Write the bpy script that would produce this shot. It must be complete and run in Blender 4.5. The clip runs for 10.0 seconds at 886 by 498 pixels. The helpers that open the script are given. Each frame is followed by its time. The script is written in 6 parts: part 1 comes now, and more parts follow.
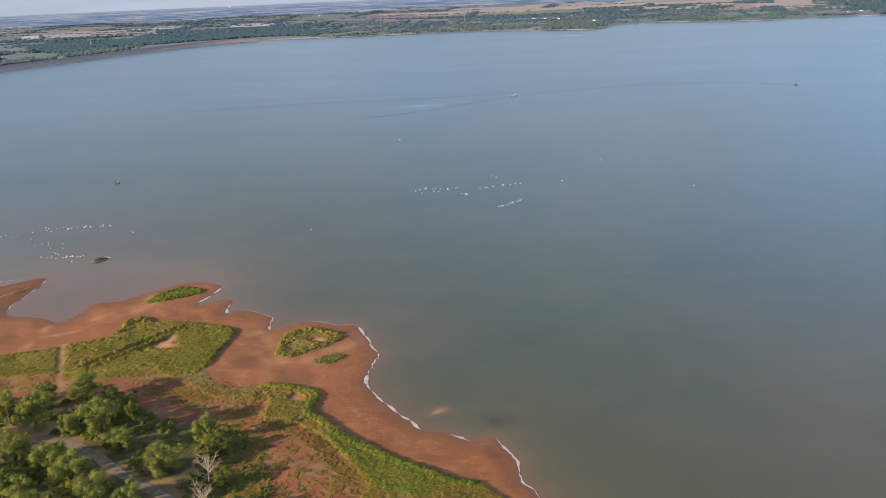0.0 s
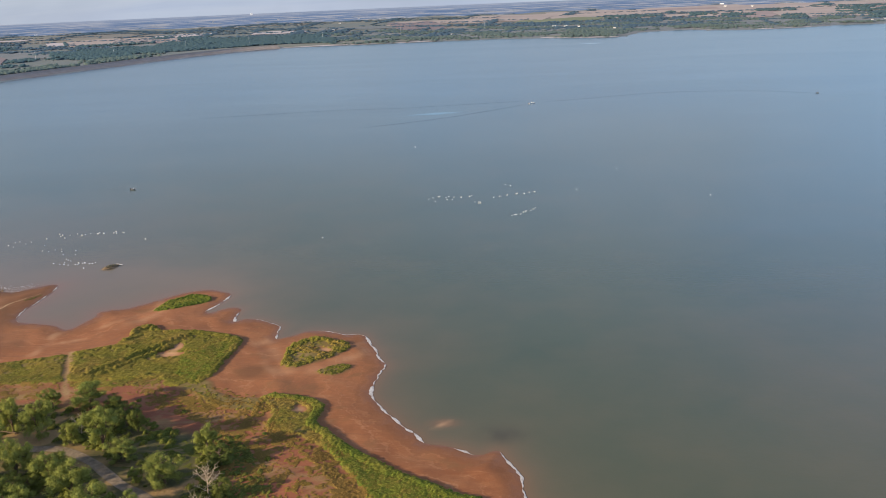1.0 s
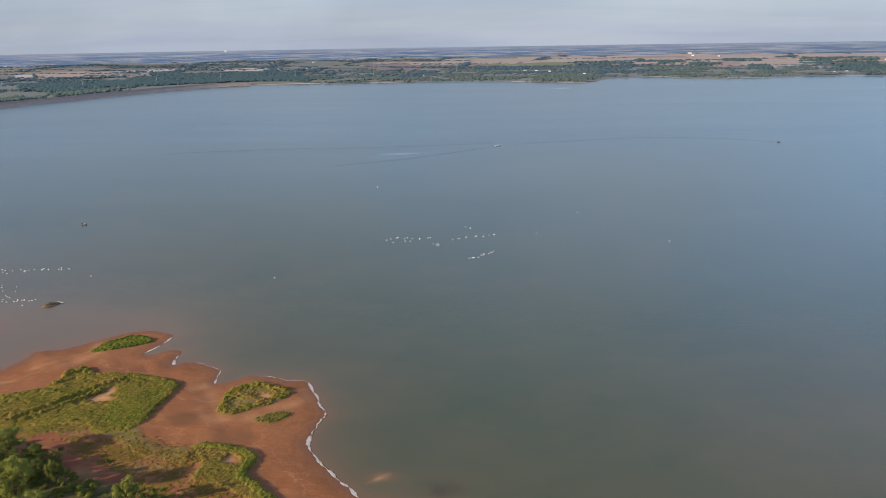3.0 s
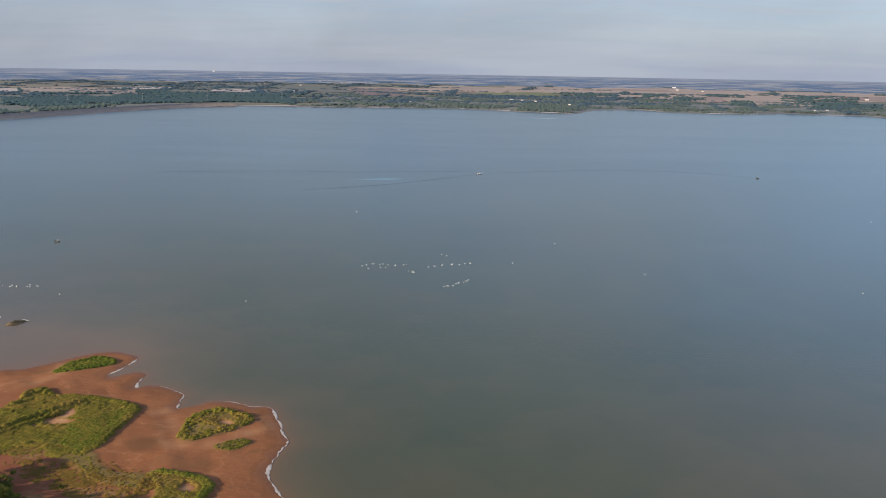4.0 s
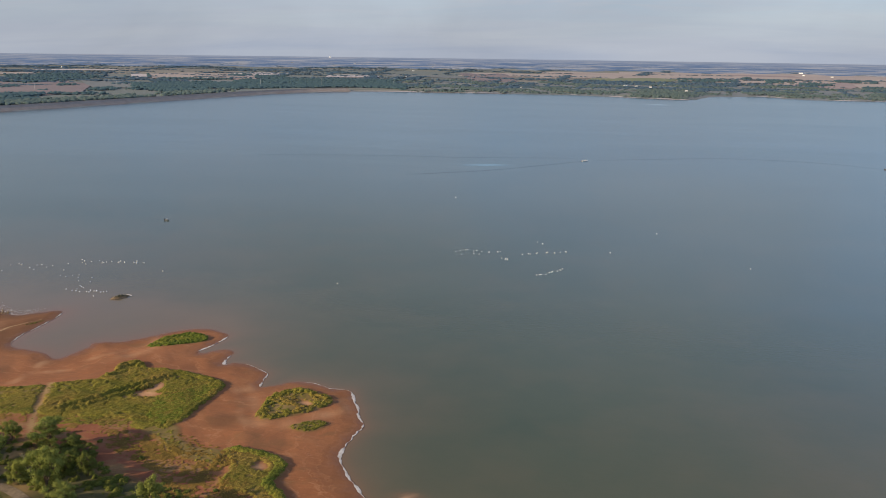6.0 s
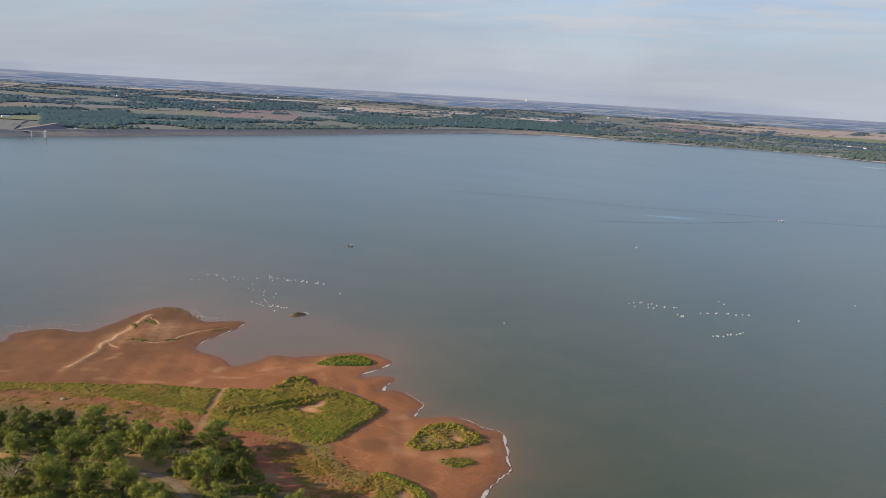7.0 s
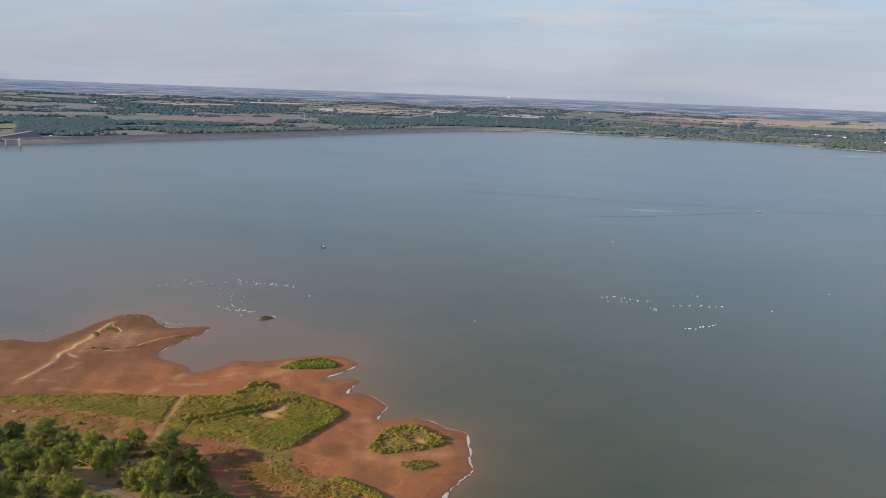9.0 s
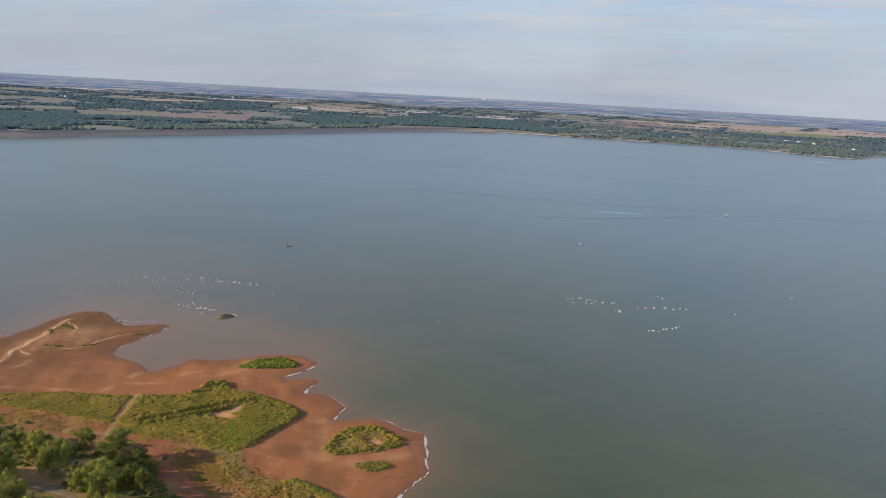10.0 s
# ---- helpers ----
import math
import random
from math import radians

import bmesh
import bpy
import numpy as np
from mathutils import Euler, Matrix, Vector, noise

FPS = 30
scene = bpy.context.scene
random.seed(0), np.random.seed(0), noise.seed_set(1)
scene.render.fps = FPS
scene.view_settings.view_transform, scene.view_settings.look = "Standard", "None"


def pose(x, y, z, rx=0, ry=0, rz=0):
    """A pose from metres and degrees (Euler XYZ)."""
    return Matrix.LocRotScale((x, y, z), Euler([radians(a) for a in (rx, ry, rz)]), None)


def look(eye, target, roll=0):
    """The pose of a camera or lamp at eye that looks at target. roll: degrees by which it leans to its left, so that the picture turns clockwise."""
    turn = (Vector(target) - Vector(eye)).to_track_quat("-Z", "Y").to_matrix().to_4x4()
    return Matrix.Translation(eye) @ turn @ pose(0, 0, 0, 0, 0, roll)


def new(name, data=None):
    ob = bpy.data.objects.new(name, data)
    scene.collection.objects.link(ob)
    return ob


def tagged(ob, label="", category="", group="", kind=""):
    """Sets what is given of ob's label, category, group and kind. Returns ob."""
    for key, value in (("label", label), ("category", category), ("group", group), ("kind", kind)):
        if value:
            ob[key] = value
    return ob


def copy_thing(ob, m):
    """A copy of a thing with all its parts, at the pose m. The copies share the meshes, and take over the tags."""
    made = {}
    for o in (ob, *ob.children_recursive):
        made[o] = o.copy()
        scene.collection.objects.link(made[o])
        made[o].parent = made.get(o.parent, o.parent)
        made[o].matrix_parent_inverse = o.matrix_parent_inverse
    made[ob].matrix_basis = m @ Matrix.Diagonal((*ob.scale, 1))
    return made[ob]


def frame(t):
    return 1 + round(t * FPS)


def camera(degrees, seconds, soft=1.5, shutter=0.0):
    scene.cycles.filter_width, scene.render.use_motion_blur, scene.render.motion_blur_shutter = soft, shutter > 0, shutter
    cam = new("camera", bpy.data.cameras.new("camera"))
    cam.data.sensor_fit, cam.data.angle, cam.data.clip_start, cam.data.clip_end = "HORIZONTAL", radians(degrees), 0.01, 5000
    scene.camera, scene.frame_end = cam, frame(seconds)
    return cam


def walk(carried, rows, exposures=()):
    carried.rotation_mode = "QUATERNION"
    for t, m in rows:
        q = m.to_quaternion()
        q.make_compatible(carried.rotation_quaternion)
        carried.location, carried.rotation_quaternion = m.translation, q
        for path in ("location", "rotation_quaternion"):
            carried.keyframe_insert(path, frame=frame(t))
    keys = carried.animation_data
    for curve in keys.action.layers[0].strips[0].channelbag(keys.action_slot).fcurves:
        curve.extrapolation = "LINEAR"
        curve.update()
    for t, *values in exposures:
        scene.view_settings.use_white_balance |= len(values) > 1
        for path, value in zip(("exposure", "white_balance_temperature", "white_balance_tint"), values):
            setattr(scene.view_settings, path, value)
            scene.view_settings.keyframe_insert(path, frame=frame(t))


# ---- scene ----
cam = camera(55.58, 10.0, soft=0.95)
PATH = [
    (0, (-16.376, -33.930, 99.162), (-24.155, 61.375, 69.897), -2.424),
    (0.5, (-14.780, -32.359, 99.095), (-24.000, 62.966, 70.319), -2.548),
    (1, (-13.184, -30.788, 99.027), (-23.269, 64.571, 70.653), -2.453),
    (1.5, (-11.596, -29.120, 98.913), (-20.823, 67.240, 73.821), -1.355),
    (2, (-10.051, -27.186, 98.665), (-18.245, 69.286, 73.646), -1.729),
    (2.5, (-8.513, -25.155, 98.371), (-16.745, 71.524, 74.174), -1.484),
    (3, (-6.880, -23.440, 98.237), (-13.526, 73.432, 74.328), -0.907),
    (3.2, (-6.178, -22.937, 98.283), (-8.763, 74.399, 75.500), -0.548),
    (4.3, (-2.039, -21.075, 98.994), (-7.105, 76.716, 78.715), 1.356),
    (4.5, (-1.302, -20.599, 99.010), (-4.760, 77.452, 79.670), 1.693),
    (5, (0.505, -19.005, 98.746), (-1.552, 79.422, 81.197), 0.293),
    (5.5, (2.282, -17.147, 98.263), (-1.024, 80.839, 78.575), -0.005),
    (6, (3.999, -15.381, 97.824), (-13.541, 80.418, 75.133), 0.760),
    (6.2, (4.663, -14.764, 97.695), (-21.831, 79.188, 75.986), 1.099),
    (7.3, (8.140, -11.630, 97.109), (-31.027, 78.539, 78.790), 3.817),
    (7.5, (8.763, -10.980, 97.024), (-30.807, 78.975, 78.522), 4.072),
    (8, (10.311, -9.146, 96.867), (-29.916, 80.512, 78.336), 2.561),
    (8.5, (11.841, -7.158, 96.750), (-28.491, 82.412, 78.023), 1.873),
    (9, (13.369, -5.197, 96.594), (-23.691, 85.806, 78.021), 2.111),
    (9.5, (14.898, -3.357, 96.325), (-19.065, 88.865, 77.844), 2.700),
    (10, (16.425, -1.547, 96.012), (-17.809, 90.595, 77.629), 3.098),
]
walk(cam, [(t, look(eye, target, roll)) for t, eye, target, roll in PATH],
     [(0, 0.85, 6400, 10), (1.2, 0.82, 6410, 10), (2.5, 0.70, 6470, 10), (4.5, 0.49, 6600, 10), (5.5, 0.51, 6620, 10), (7.5, 0.67, 6700, 10), (10, 0.67, 6690, 10)])

# ---- world, sun, exposure ----
SUN_AZ = math.atan2(-12.0, -6.2)      # compass angle of the sun from +y towards +x
SUN_EL = radians(17)
sun_dir = Vector((math.sin(SUN_AZ) * math.cos(SUN_EL), math.cos(SUN_AZ) * math.cos(SUN_EL), math.sin(SUN_EL)))
sun_data = bpy.data.lights.new("sun", "SUN")
sun_data.energy, sun_data.angle, sun_data.color = 5.0, radians(0.6), (1.0, 0.80, 0.53)
sun = new("sun", sun_data)
sun.matrix_world = look((0, 0, 500), Vector((0, 0, 500)) - sun_dir)


class Graph:
    """Short hand for node trees."""

    def __init__(self, tree):
        self.tree = tree
        tree.nodes.clear()

    def add(self, kind, inputs=(), **settings):
        n = self.tree.nodes.new(kind)
        for key, value in settings.items():
            setattr(n, key, value)
        for key, value in dict(inputs).items():
            self.put(n.inputs[key], value)
        return n

    def put(self, socket, value):
        if isinstance(value, bpy.types.NodeSocket):
            self.tree.links.new(value, socket)
        elif isinstance(value, bpy.types.Node):
            self.tree.links.new(value.outputs[0], socket)
        else:
            socket.default_value = value

    def math(self, op, a, b=0.0, c=0.0, clamp=False):
        return self.add("ShaderNodeMath", {0: a, 1: b, 2: c}, operation=op, use_clamp=clamp)

    def vmath(self, op, a, b=(0, 0, 0)):
        return self.add("ShaderNodeVectorMath", {0: a, 1: b}, operation=op)

    def mix(self, f, a, b, blend="MIX"):
        n = self.add("ShaderNodeMix", data_type="RGBA", blend_type=blend)
        for key, value in ((0, f), (6, a), (7, b)):
            self.put(n.inputs[key], value)
        return n.outputs[2]

    def noise(self, vec, scale, detail=4.0, rough=0.55, distort=0.0):
        return self.add("ShaderNodeTexNoise", {"Vector": vec, "Scale": scale, "Detail": detail, "Roughness": rough, "Distortion": distort}).outputs[0]

    def span(self, v, a, b, c=0.0, d=1.0):
        return self.add("ShaderNodeMapRange", {0: v, 1: a, 2: b, 3: c, 4: d}).outputs[0]

    def attr(self, name):
        return self.add("ShaderNodeAttribute", attribute_name=name).outputs["Fac"]

    def pos(self, scale=(1, 1, 1)):
        p = self.add("ShaderNodeNewGeometry").outputs["Position"]
        return p if scale == (1, 1, 1) else self.vmath("MULTIPLY", p, scale).outputs[0]


def rgb(r, g, b):
    return (r, g, b, 1.0)


world = bpy.data.worlds.new("sky")
scene.world = world
world.use_nodes = True
g = Graph(world.node_tree)
sky = g.add("ShaderNodeTexSky", sky_type="NISHITA", sun_disc=False, sun_elevation=SUN_EL, sun_rotation=SUN_AZ % (2 * math.pi), altitude=400, air_density=1.1, dust_density=0.3, ozone_density=3.5)
ray = g.add("ShaderNodeTexCoord").outputs["Generated"]
sep = g.add("ShaderNodeSeparateXYZ", {0: ray})
lift = g.math("ADD", g.math("MAXIMUM", sep.outputs[2], 0.0), 0.11)
flat = g.add("ShaderNodeCombineXYZ", {0: g.math("DIVIDE", sep.outputs[0], lift), 1: g.math("DIVIDE", sep.outputs[1], lift), 2: 0.0})
streak = g.vmath("MULTIPLY", flat, (0.55, 1.0, 1.0)).outputs[0]
veil = g.span(g.noise(streak, 0.55, 6, 0.58, 0.6), 0.32, 0.58)
wisps = g.span(g.noise(streak, 1.9, 8, 0.62, 0.9), 0.45, 0.62)
cover = g.math("ADD", g.math("MULTIPLY", veil, 0.68), g.math("MULTIPLY", g.math("MULTIPLY", wisps, veil), 0.4), clamp=True)
cover = g.math("MULTIPLY", cover, g.span(sep.outputs[2], 0.10, 0.40, 1.0, 0.22))
near_edge = g.span(sep.outputs[2], 0.0, 0.26, 0.97, 0.12)
around = g.math("ARCTAN2", sep.outputs[0], sep.outputs[1])
high_east = g.math("MULTIPLY", g.span(around, -0.3, 0.45, -0.10, 0.40), g.span(sep.outputs[2], 0.14, 0.30))
east = g.math("ADD", g.span(around, -0.5, 0.4, 0.955, 1.045), high_east)
tone = g.mix(g.span(g.noise(streak, 0.9, 5, 0.5, 0.4), 0.36, 0.66), rgb(1.86, 2.19, 2.87), rgb(2.34, 2.60, 3.11))
dome = g.vmath("SCALE", sky)
g.put(dome.inputs["Scale"], g.span(sep.outputs[2], 0.25, 0.75, 1.0, 0.62))
clear = g.mix(1.0, dome, rgb(0.95, 0.985, 1.10), "MULTIPLY")
sky_col = g.mix(g.math("MULTIPLY", cover, 0.55), g.mix(near_edge, clear, tone), rgb(2.34, 2.55, 3.03))
gaps = g.math("MULTIPLY", g.span(g.noise(streak, 0.75, 5, 0.55, 0.5), 0.50, 0.62), g.span(sep.outputs[2], 0.05, 0.11, 0.0, 0.5))
sky_col = g.mix(gaps, sky_col, rgb(1.72, 2.12, 2.78))
bright = g.math("MULTIPLY", g.math("MULTIPLY", wisps, g.span(sep.outputs[2], 0.035, 0.11, 0.0, 0.85)), g.span(g.noise(streak, 0.8, 3), 0.38, 0.58, 0.0, 1.0))
sky_col = g.mix(bright, sky_col, rgb(2.98, 3.00, 3.18))
sky_col = g.vmath("SCALE", sky_col)
soft_cloud = g.noise(g.vmath("MULTIPLY", ray, (2.6, 2.6, 5.5)).outputs[0], 1.0, 5, 0.55, 0.8)
g.put(sky_col.inputs["Scale"], g.math("MULTIPLY", east, g.span(soft_cloud, 0.36, 0.64, 0.93, 1.05)))
sky_col = sky_col.outputs[0]
g.add("ShaderNodeOutputWorld", {0: g.add("ShaderNodeBackground", {0: sky_col, 1: 0.128})})


# ---- materials ----
def material(name, build, rough=0.9, spec=0.3):
    m = bpy.data.materials.new(name)
    m.use_nodes = True
    g = Graph(m.node_tree)
    bsdf = g.add("ShaderNodeBsdfPrincipled", {"Roughness": rough, "Specular IOR Level": spec})
    g.add("ShaderNodeOutputMaterial", {0: bsdf})
    build(g, bsdf)
    return m


def two_tone(a, b, scale=1.0, fine=8.0, bump=0.0, dist=0.05):
    """Colour between a and b by two scales of noise, with optional relief."""
    def build(g, bsdf):
        p = g.pos()
        n1, n2 = g.noise(p, scale, 4), g.noise(p, fine, 3)
        f = g.span(g.math("ADD", g.math("MULTIPLY", n1, 0.65), g.math("MULTIPLY", n2, 0.35)), 0.34, 0.66)
        g.put(bsdf.inputs["Base Color"], g.mix(f, rgb(*a), rgb(*b)))
        if bump:
            g.put(bsdf.inputs["Normal"], g.add("ShaderNodeBump", {"Strength": bump, "Distance": dist, "Height": n2}))
    return build


def see_through(g, bsdf, col, share):
    """Part of the light passes through the leaf."""
    out = next(n for n in g.tree.nodes if n.type == "OUTPUT_MATERIAL")
    thin = g.add("ShaderNodeBsdfTranslucent", {0: col})
    g.put(bsdf.inputs["Base Color"], col)
    g.put(out.inputs[0], g.add("ShaderNodeMixShader", {0: share, 1: bsdf, 2: thin}))


def leafy(a, b, c):
    """Foliage: island by island between a and b, with patches of c."""
    def build(g, bsdf):
        isl = g.add("ShaderNodeNewGeometry").outputs["Random Per Island"]
        p = g.pos()
        patch = g.span(g.noise(p, 0.13, 4, 0.6), 0.44, 0.62)
        tuft = g.span(g.noise(p, 0.55, 3, 0.6), 0.40, 0.62)
        f = g.math("ADD", g.math("MULTIPLY", isl, 0.22), g.math("MULTIPLY", tuft, 0.78))
        col = g.mix(f, rgb(*a), rgb(*b))
        col = g.mix(g.math("MULTIPLY", patch, 0.75), col, rgb(*c))
        see_through(g, bsdf, col, 0.5)
    return build


def tree_leaf(a, b, c):
    """Crown leaves: clump by clump between a and b, tree by tree towards c."""
    def build(g, bsdf):
        ob = g.add("ShaderNodeObjectInfo").outputs["Random"]
        see_through(g, bsdf, g.mix(g.math("MULTIPLY", ob, 0.6), g.mix(g.attr("tone"), rgb(*a), rgb(*b)), rgb(*c)), 0.18)
    return build


def canopy(a, b, c, dull=0.5, leaf=False):
    """Low growth: mound by mound between a and b, with parched patches of c; shade between leaves painted in."""
    def build(g, bsdf):
        p = g.pos()
        # leaves brightened, growth below dimmed: shade of the gaps put into the colour
        painted_light = 1.62 if leaf else 0.92
        col = g.mix(g.attr("tone"), rgb(*[painted_light * v for v in a]), rgb(*[painted_light * v for v in b]))
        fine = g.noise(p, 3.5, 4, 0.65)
        # hollows of the fine relief darkened too
        col = g.mix(g.span(fine, 0.40, 0.62, 0.35, 0.0), col, rgb(*[0.55 * painted_light * v for v in a]))
        col = g.mix(g.span(g.noise(p, 0.09, 5, 0.62, 0.5), 0.46, 0.64, 0.0, dull), col, rgb(*[painted_light * v for v in c]))
        if leaf:
            see_through(g, bsdf, col, 0.22)
        else:
            g.put(bsdf.inputs["Base Color"], col)
            g.put(bsdf.inputs["Normal"], g.add("ShaderNodeBump", {"Strength": 0.5, "Distance": 0.2, "Height": fine}))
    return build


def ground_build(g, bsdf):
    p = g.pos()
    big, mid, fine = g.noise(p, 0.035, 5, 0.6), g.noise(p, 0.22, 5, 0.6), g.noise(p, 2.2, 4, 0.6)
    drift = g.noise(g.pos((0.5, 1.6, 1)), 0.10, 5, 0.6, 0.8)
    # red sand, damp brown near the water, pale dry crests
    sand = g.mix(g.span(big, 0.35, 0.65), rgb(0.230, 0.084, 0.033), rgb(0.333, 0.132, 0.055))
    sand = g.mix(g.math("MULTIPLY", g.span(drift, 0.52, 0.72), 0.45), sand, rgb(0.389, 0.178, 0.079))
    sand = g.mix(g.math("MULTIPLY", g.span(mid, 0.5, 0.75), 0.35), sand, rgb(0.202, 0.089, 0.038))
    damp = g.math("ADD", g.attr("shore"), g.math("MULTIPLY", g.math("SUBTRACT", mid, 0.5), 9.0))
    lines = g.noise(g.add("ShaderNodeCombineXYZ", {0: g.math("MULTIPLY", damp, 0.55), 1: g.math("MULTIPLY", big, 3.0), 2: 0.0}), 1.0, 3, 0.6)
    sand = g.mix(g.span(lines, 0.52, 0.66, 0.0, 0.55), sand, rgb(0.227, 0.093, 0.042))
    sand = g.mix(g.span(lines, 0.42, 0.32, 0.0, 0.42), sand, rgb(0.434, 0.213, 0.106))
    scour = g.noise(g.add("ShaderNodeMapping", {"Vector": p, "Rotation": (0, 0, radians(35)), "Scale": (0.35, 1.3, 1.0)}), 0.42, 5, 0.68, 1.2)
    sand = g.mix(g.span(scour, 0.56, 0.68, 0.0, 0.45), sand, rgb(0.180, 0.077, 0.037))
    sand = g.mix(g.span(scour, 0.42, 0.32, 0.0, 0.40), sand, rgb(0.424, 0.213, 0.116))
    stain = g.noise(p, 0.085, 4, 0.62, 0.4)
    sand = g.mix(g.span(stain, 0.57, 0.68, 0.0, 0.55), sand, rgb(0.187, 0.093, 0.039))
    sand = g.mix(g.span(damp, 0.5, 7.0, 0.8, 0.0), sand, rgb(0.172, 0.074, 0.033))
    sand = g.mix(g.attr("wet"), sand, rgb(0.136, 0.062, 0.028))
    sand = g.mix(g.attr("pale"), sand, rgb(0.545, 0.333, 0.186))
    grit = g.noise(p, 1.1, 5, 0.75)
    sand = g.mix(g.span(grit, 0.56, 0.72, 0.0, 0.22), sand, rgb(0.162, 0.071, 0.032))
    sand = g.mix(g.span(grit, 0.42, 0.30, 0.0, 0.14), sand, rgb(0.444, 0.222, 0.114))
    # soil and thin grass inland
    soil = g.mix(g.span(mid, 0.36, 0.64), rgb(0.215, 0.072, 0.035), rgb(0.270, 0.097, 0.048))
    straw = g.mix(g.span(fine, 0.35, 0.65), rgb(0.290, 0.185, 0.077), rgb(0.210, 0.143, 0.054))
    slant = g.add("ShaderNodeMapping", {"Vector": p, "Rotation": (0, 0, radians(-40)), "Scale": (0.250, 1.203, 0.774)})
    streaks = g.noise(slant, 0.30, 5, 0.6, 0.4)
    tuft = g.math("ADD", g.math("MULTIPLY", big, 0.5), g.math("MULTIPLY", mid, 0.5))
    soil = g.mix(g.math("MULTIPLY", g.span(g.math("ADD", g.math("MULTIPLY", tuft, 0.6), g.math("MULTIPLY", streaks, 0.4)), 0.50, 0.58), 0.7), soil, straw)
    lawn = g.mix(g.span(mid, 0.38, 0.66), rgb(0.060, 0.062, 0.022), rgb(0.112, 0.094, 0.036))
    # tan grass streaks, also painting in sunlight that falls between the trees
    lawn = g.mix(g.math("MULTIPLY", g.span(streaks, 0.53, 0.63), 0.45), lawn, straw)
    inland = g.mix(g.attr("lawn"), soil, lawn)
    col = g.mix(g.attr("inland"), sand, inland)
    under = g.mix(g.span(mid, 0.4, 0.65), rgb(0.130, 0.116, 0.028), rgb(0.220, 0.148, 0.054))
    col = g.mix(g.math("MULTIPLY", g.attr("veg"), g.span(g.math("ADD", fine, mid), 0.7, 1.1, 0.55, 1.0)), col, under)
    col = g.mix(g.attr("track"), col, g.mix(g.span(fine, 0.35, 0.65), rgb(0.290, 0.176, 0.074), rgb(0.370, 0.236, 0.106)))
    # farmland parcels beyond the lake, tones greyed and blued to paint in haze
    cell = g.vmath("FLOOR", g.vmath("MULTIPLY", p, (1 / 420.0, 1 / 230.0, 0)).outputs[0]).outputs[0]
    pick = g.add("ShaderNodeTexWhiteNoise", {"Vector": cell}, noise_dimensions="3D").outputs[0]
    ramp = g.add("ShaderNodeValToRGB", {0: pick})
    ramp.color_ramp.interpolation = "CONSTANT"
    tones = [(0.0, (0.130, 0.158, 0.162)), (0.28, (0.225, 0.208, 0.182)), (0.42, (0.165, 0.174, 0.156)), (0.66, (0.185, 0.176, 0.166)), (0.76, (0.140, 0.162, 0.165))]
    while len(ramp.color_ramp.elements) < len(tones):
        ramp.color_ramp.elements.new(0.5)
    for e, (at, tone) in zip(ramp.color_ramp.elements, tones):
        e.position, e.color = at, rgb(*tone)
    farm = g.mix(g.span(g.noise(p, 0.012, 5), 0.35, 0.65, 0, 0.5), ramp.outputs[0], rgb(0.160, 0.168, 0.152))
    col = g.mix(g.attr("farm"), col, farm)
    g.put(bsdf.inputs["Base Color"], col)
    g.put(bsdf.inputs["Roughness"], g.span(damp, 0.0, 4.0, 0.45, 0.95))
    h = g.math("ADD", g.math("MULTIPLY", fine, 0.3), mid)
    g.put(bsdf.inputs["Normal"], g.add("ShaderNodeBump", {"Strength": 0.35, "Distance": 0.35, "Height": h}))


def water_build(g, bsdf):
    p = g.pos()
    silt, red = g.attr("silt"), g.attr("red")
    cloud = g.noise(p, 0.012, 5, 0.6, 0.5)
    # bluer with distance from the viewer: reflected sky put into the body colour
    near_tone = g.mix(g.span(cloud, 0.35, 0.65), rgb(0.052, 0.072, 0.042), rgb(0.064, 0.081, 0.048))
    far_tone = g.mix(g.span(cloud, 0.35, 0.65), rgb(0.010, 0.066, 0.116), rgb(0.018, 0.078, 0.128))
    body = g.mix(g.attr("deep"), near_tone, far_tone)
    mud = g.math("ADD", silt, g.math("MULTIPLY", g.math("SUBTRACT", g.noise(p, 0.04, 4), 0.5), 0.5), clamp=True)
    body = g.mix(mud, body, rgb(0.162, 0.118, 0.067))
    body = g.mix(red, body, rgb(0.215, 0.109, 0.056))
    body = g.mix(g.attr("shoal"), body, rgb(0.420, 0.259, 0.139))
    body = g.mix(g.attr("weed"), body, rgb(0.030, 0.028, 0.019))
    g.put(bsdf.inputs["Base Color"], body)
    wind = g.noise(g.pos((0.4, 1.5, 1)), 0.006, 5, 0.6, 0.7)
    calm = g.attr("calm")
    g.put(bsdf.inputs["Roughness"], g.math("SUBTRACT", g.span(wind, 0.35, 0.65, 0.183, 0.200), g.math("MULTIPLY", calm, 0.05)))
    g.put(bsdf.inputs["IOR"], 1.33)
    g.put(bsdf.inputs["Specular IOR Level"], 0.5)
    w1 = g.noise(g.pos((1.0, 1.7, 1)), 0.35, 5, 0.65)
    w2 = g.noise(g.pos((1.2, 1.0, 1)), 1.6, 3, 0.6)
    h = g.math("ADD", w1, g.math("MULTIPLY", w2, 0.3))
    s = g.span(calm, 0.0, 1.0, 0.10, 0.05)
    g.put(bsdf.inputs["Normal"], g.add("ShaderNodeBump", {"Strength": s, "Distance": 0.35, "Height": h}))


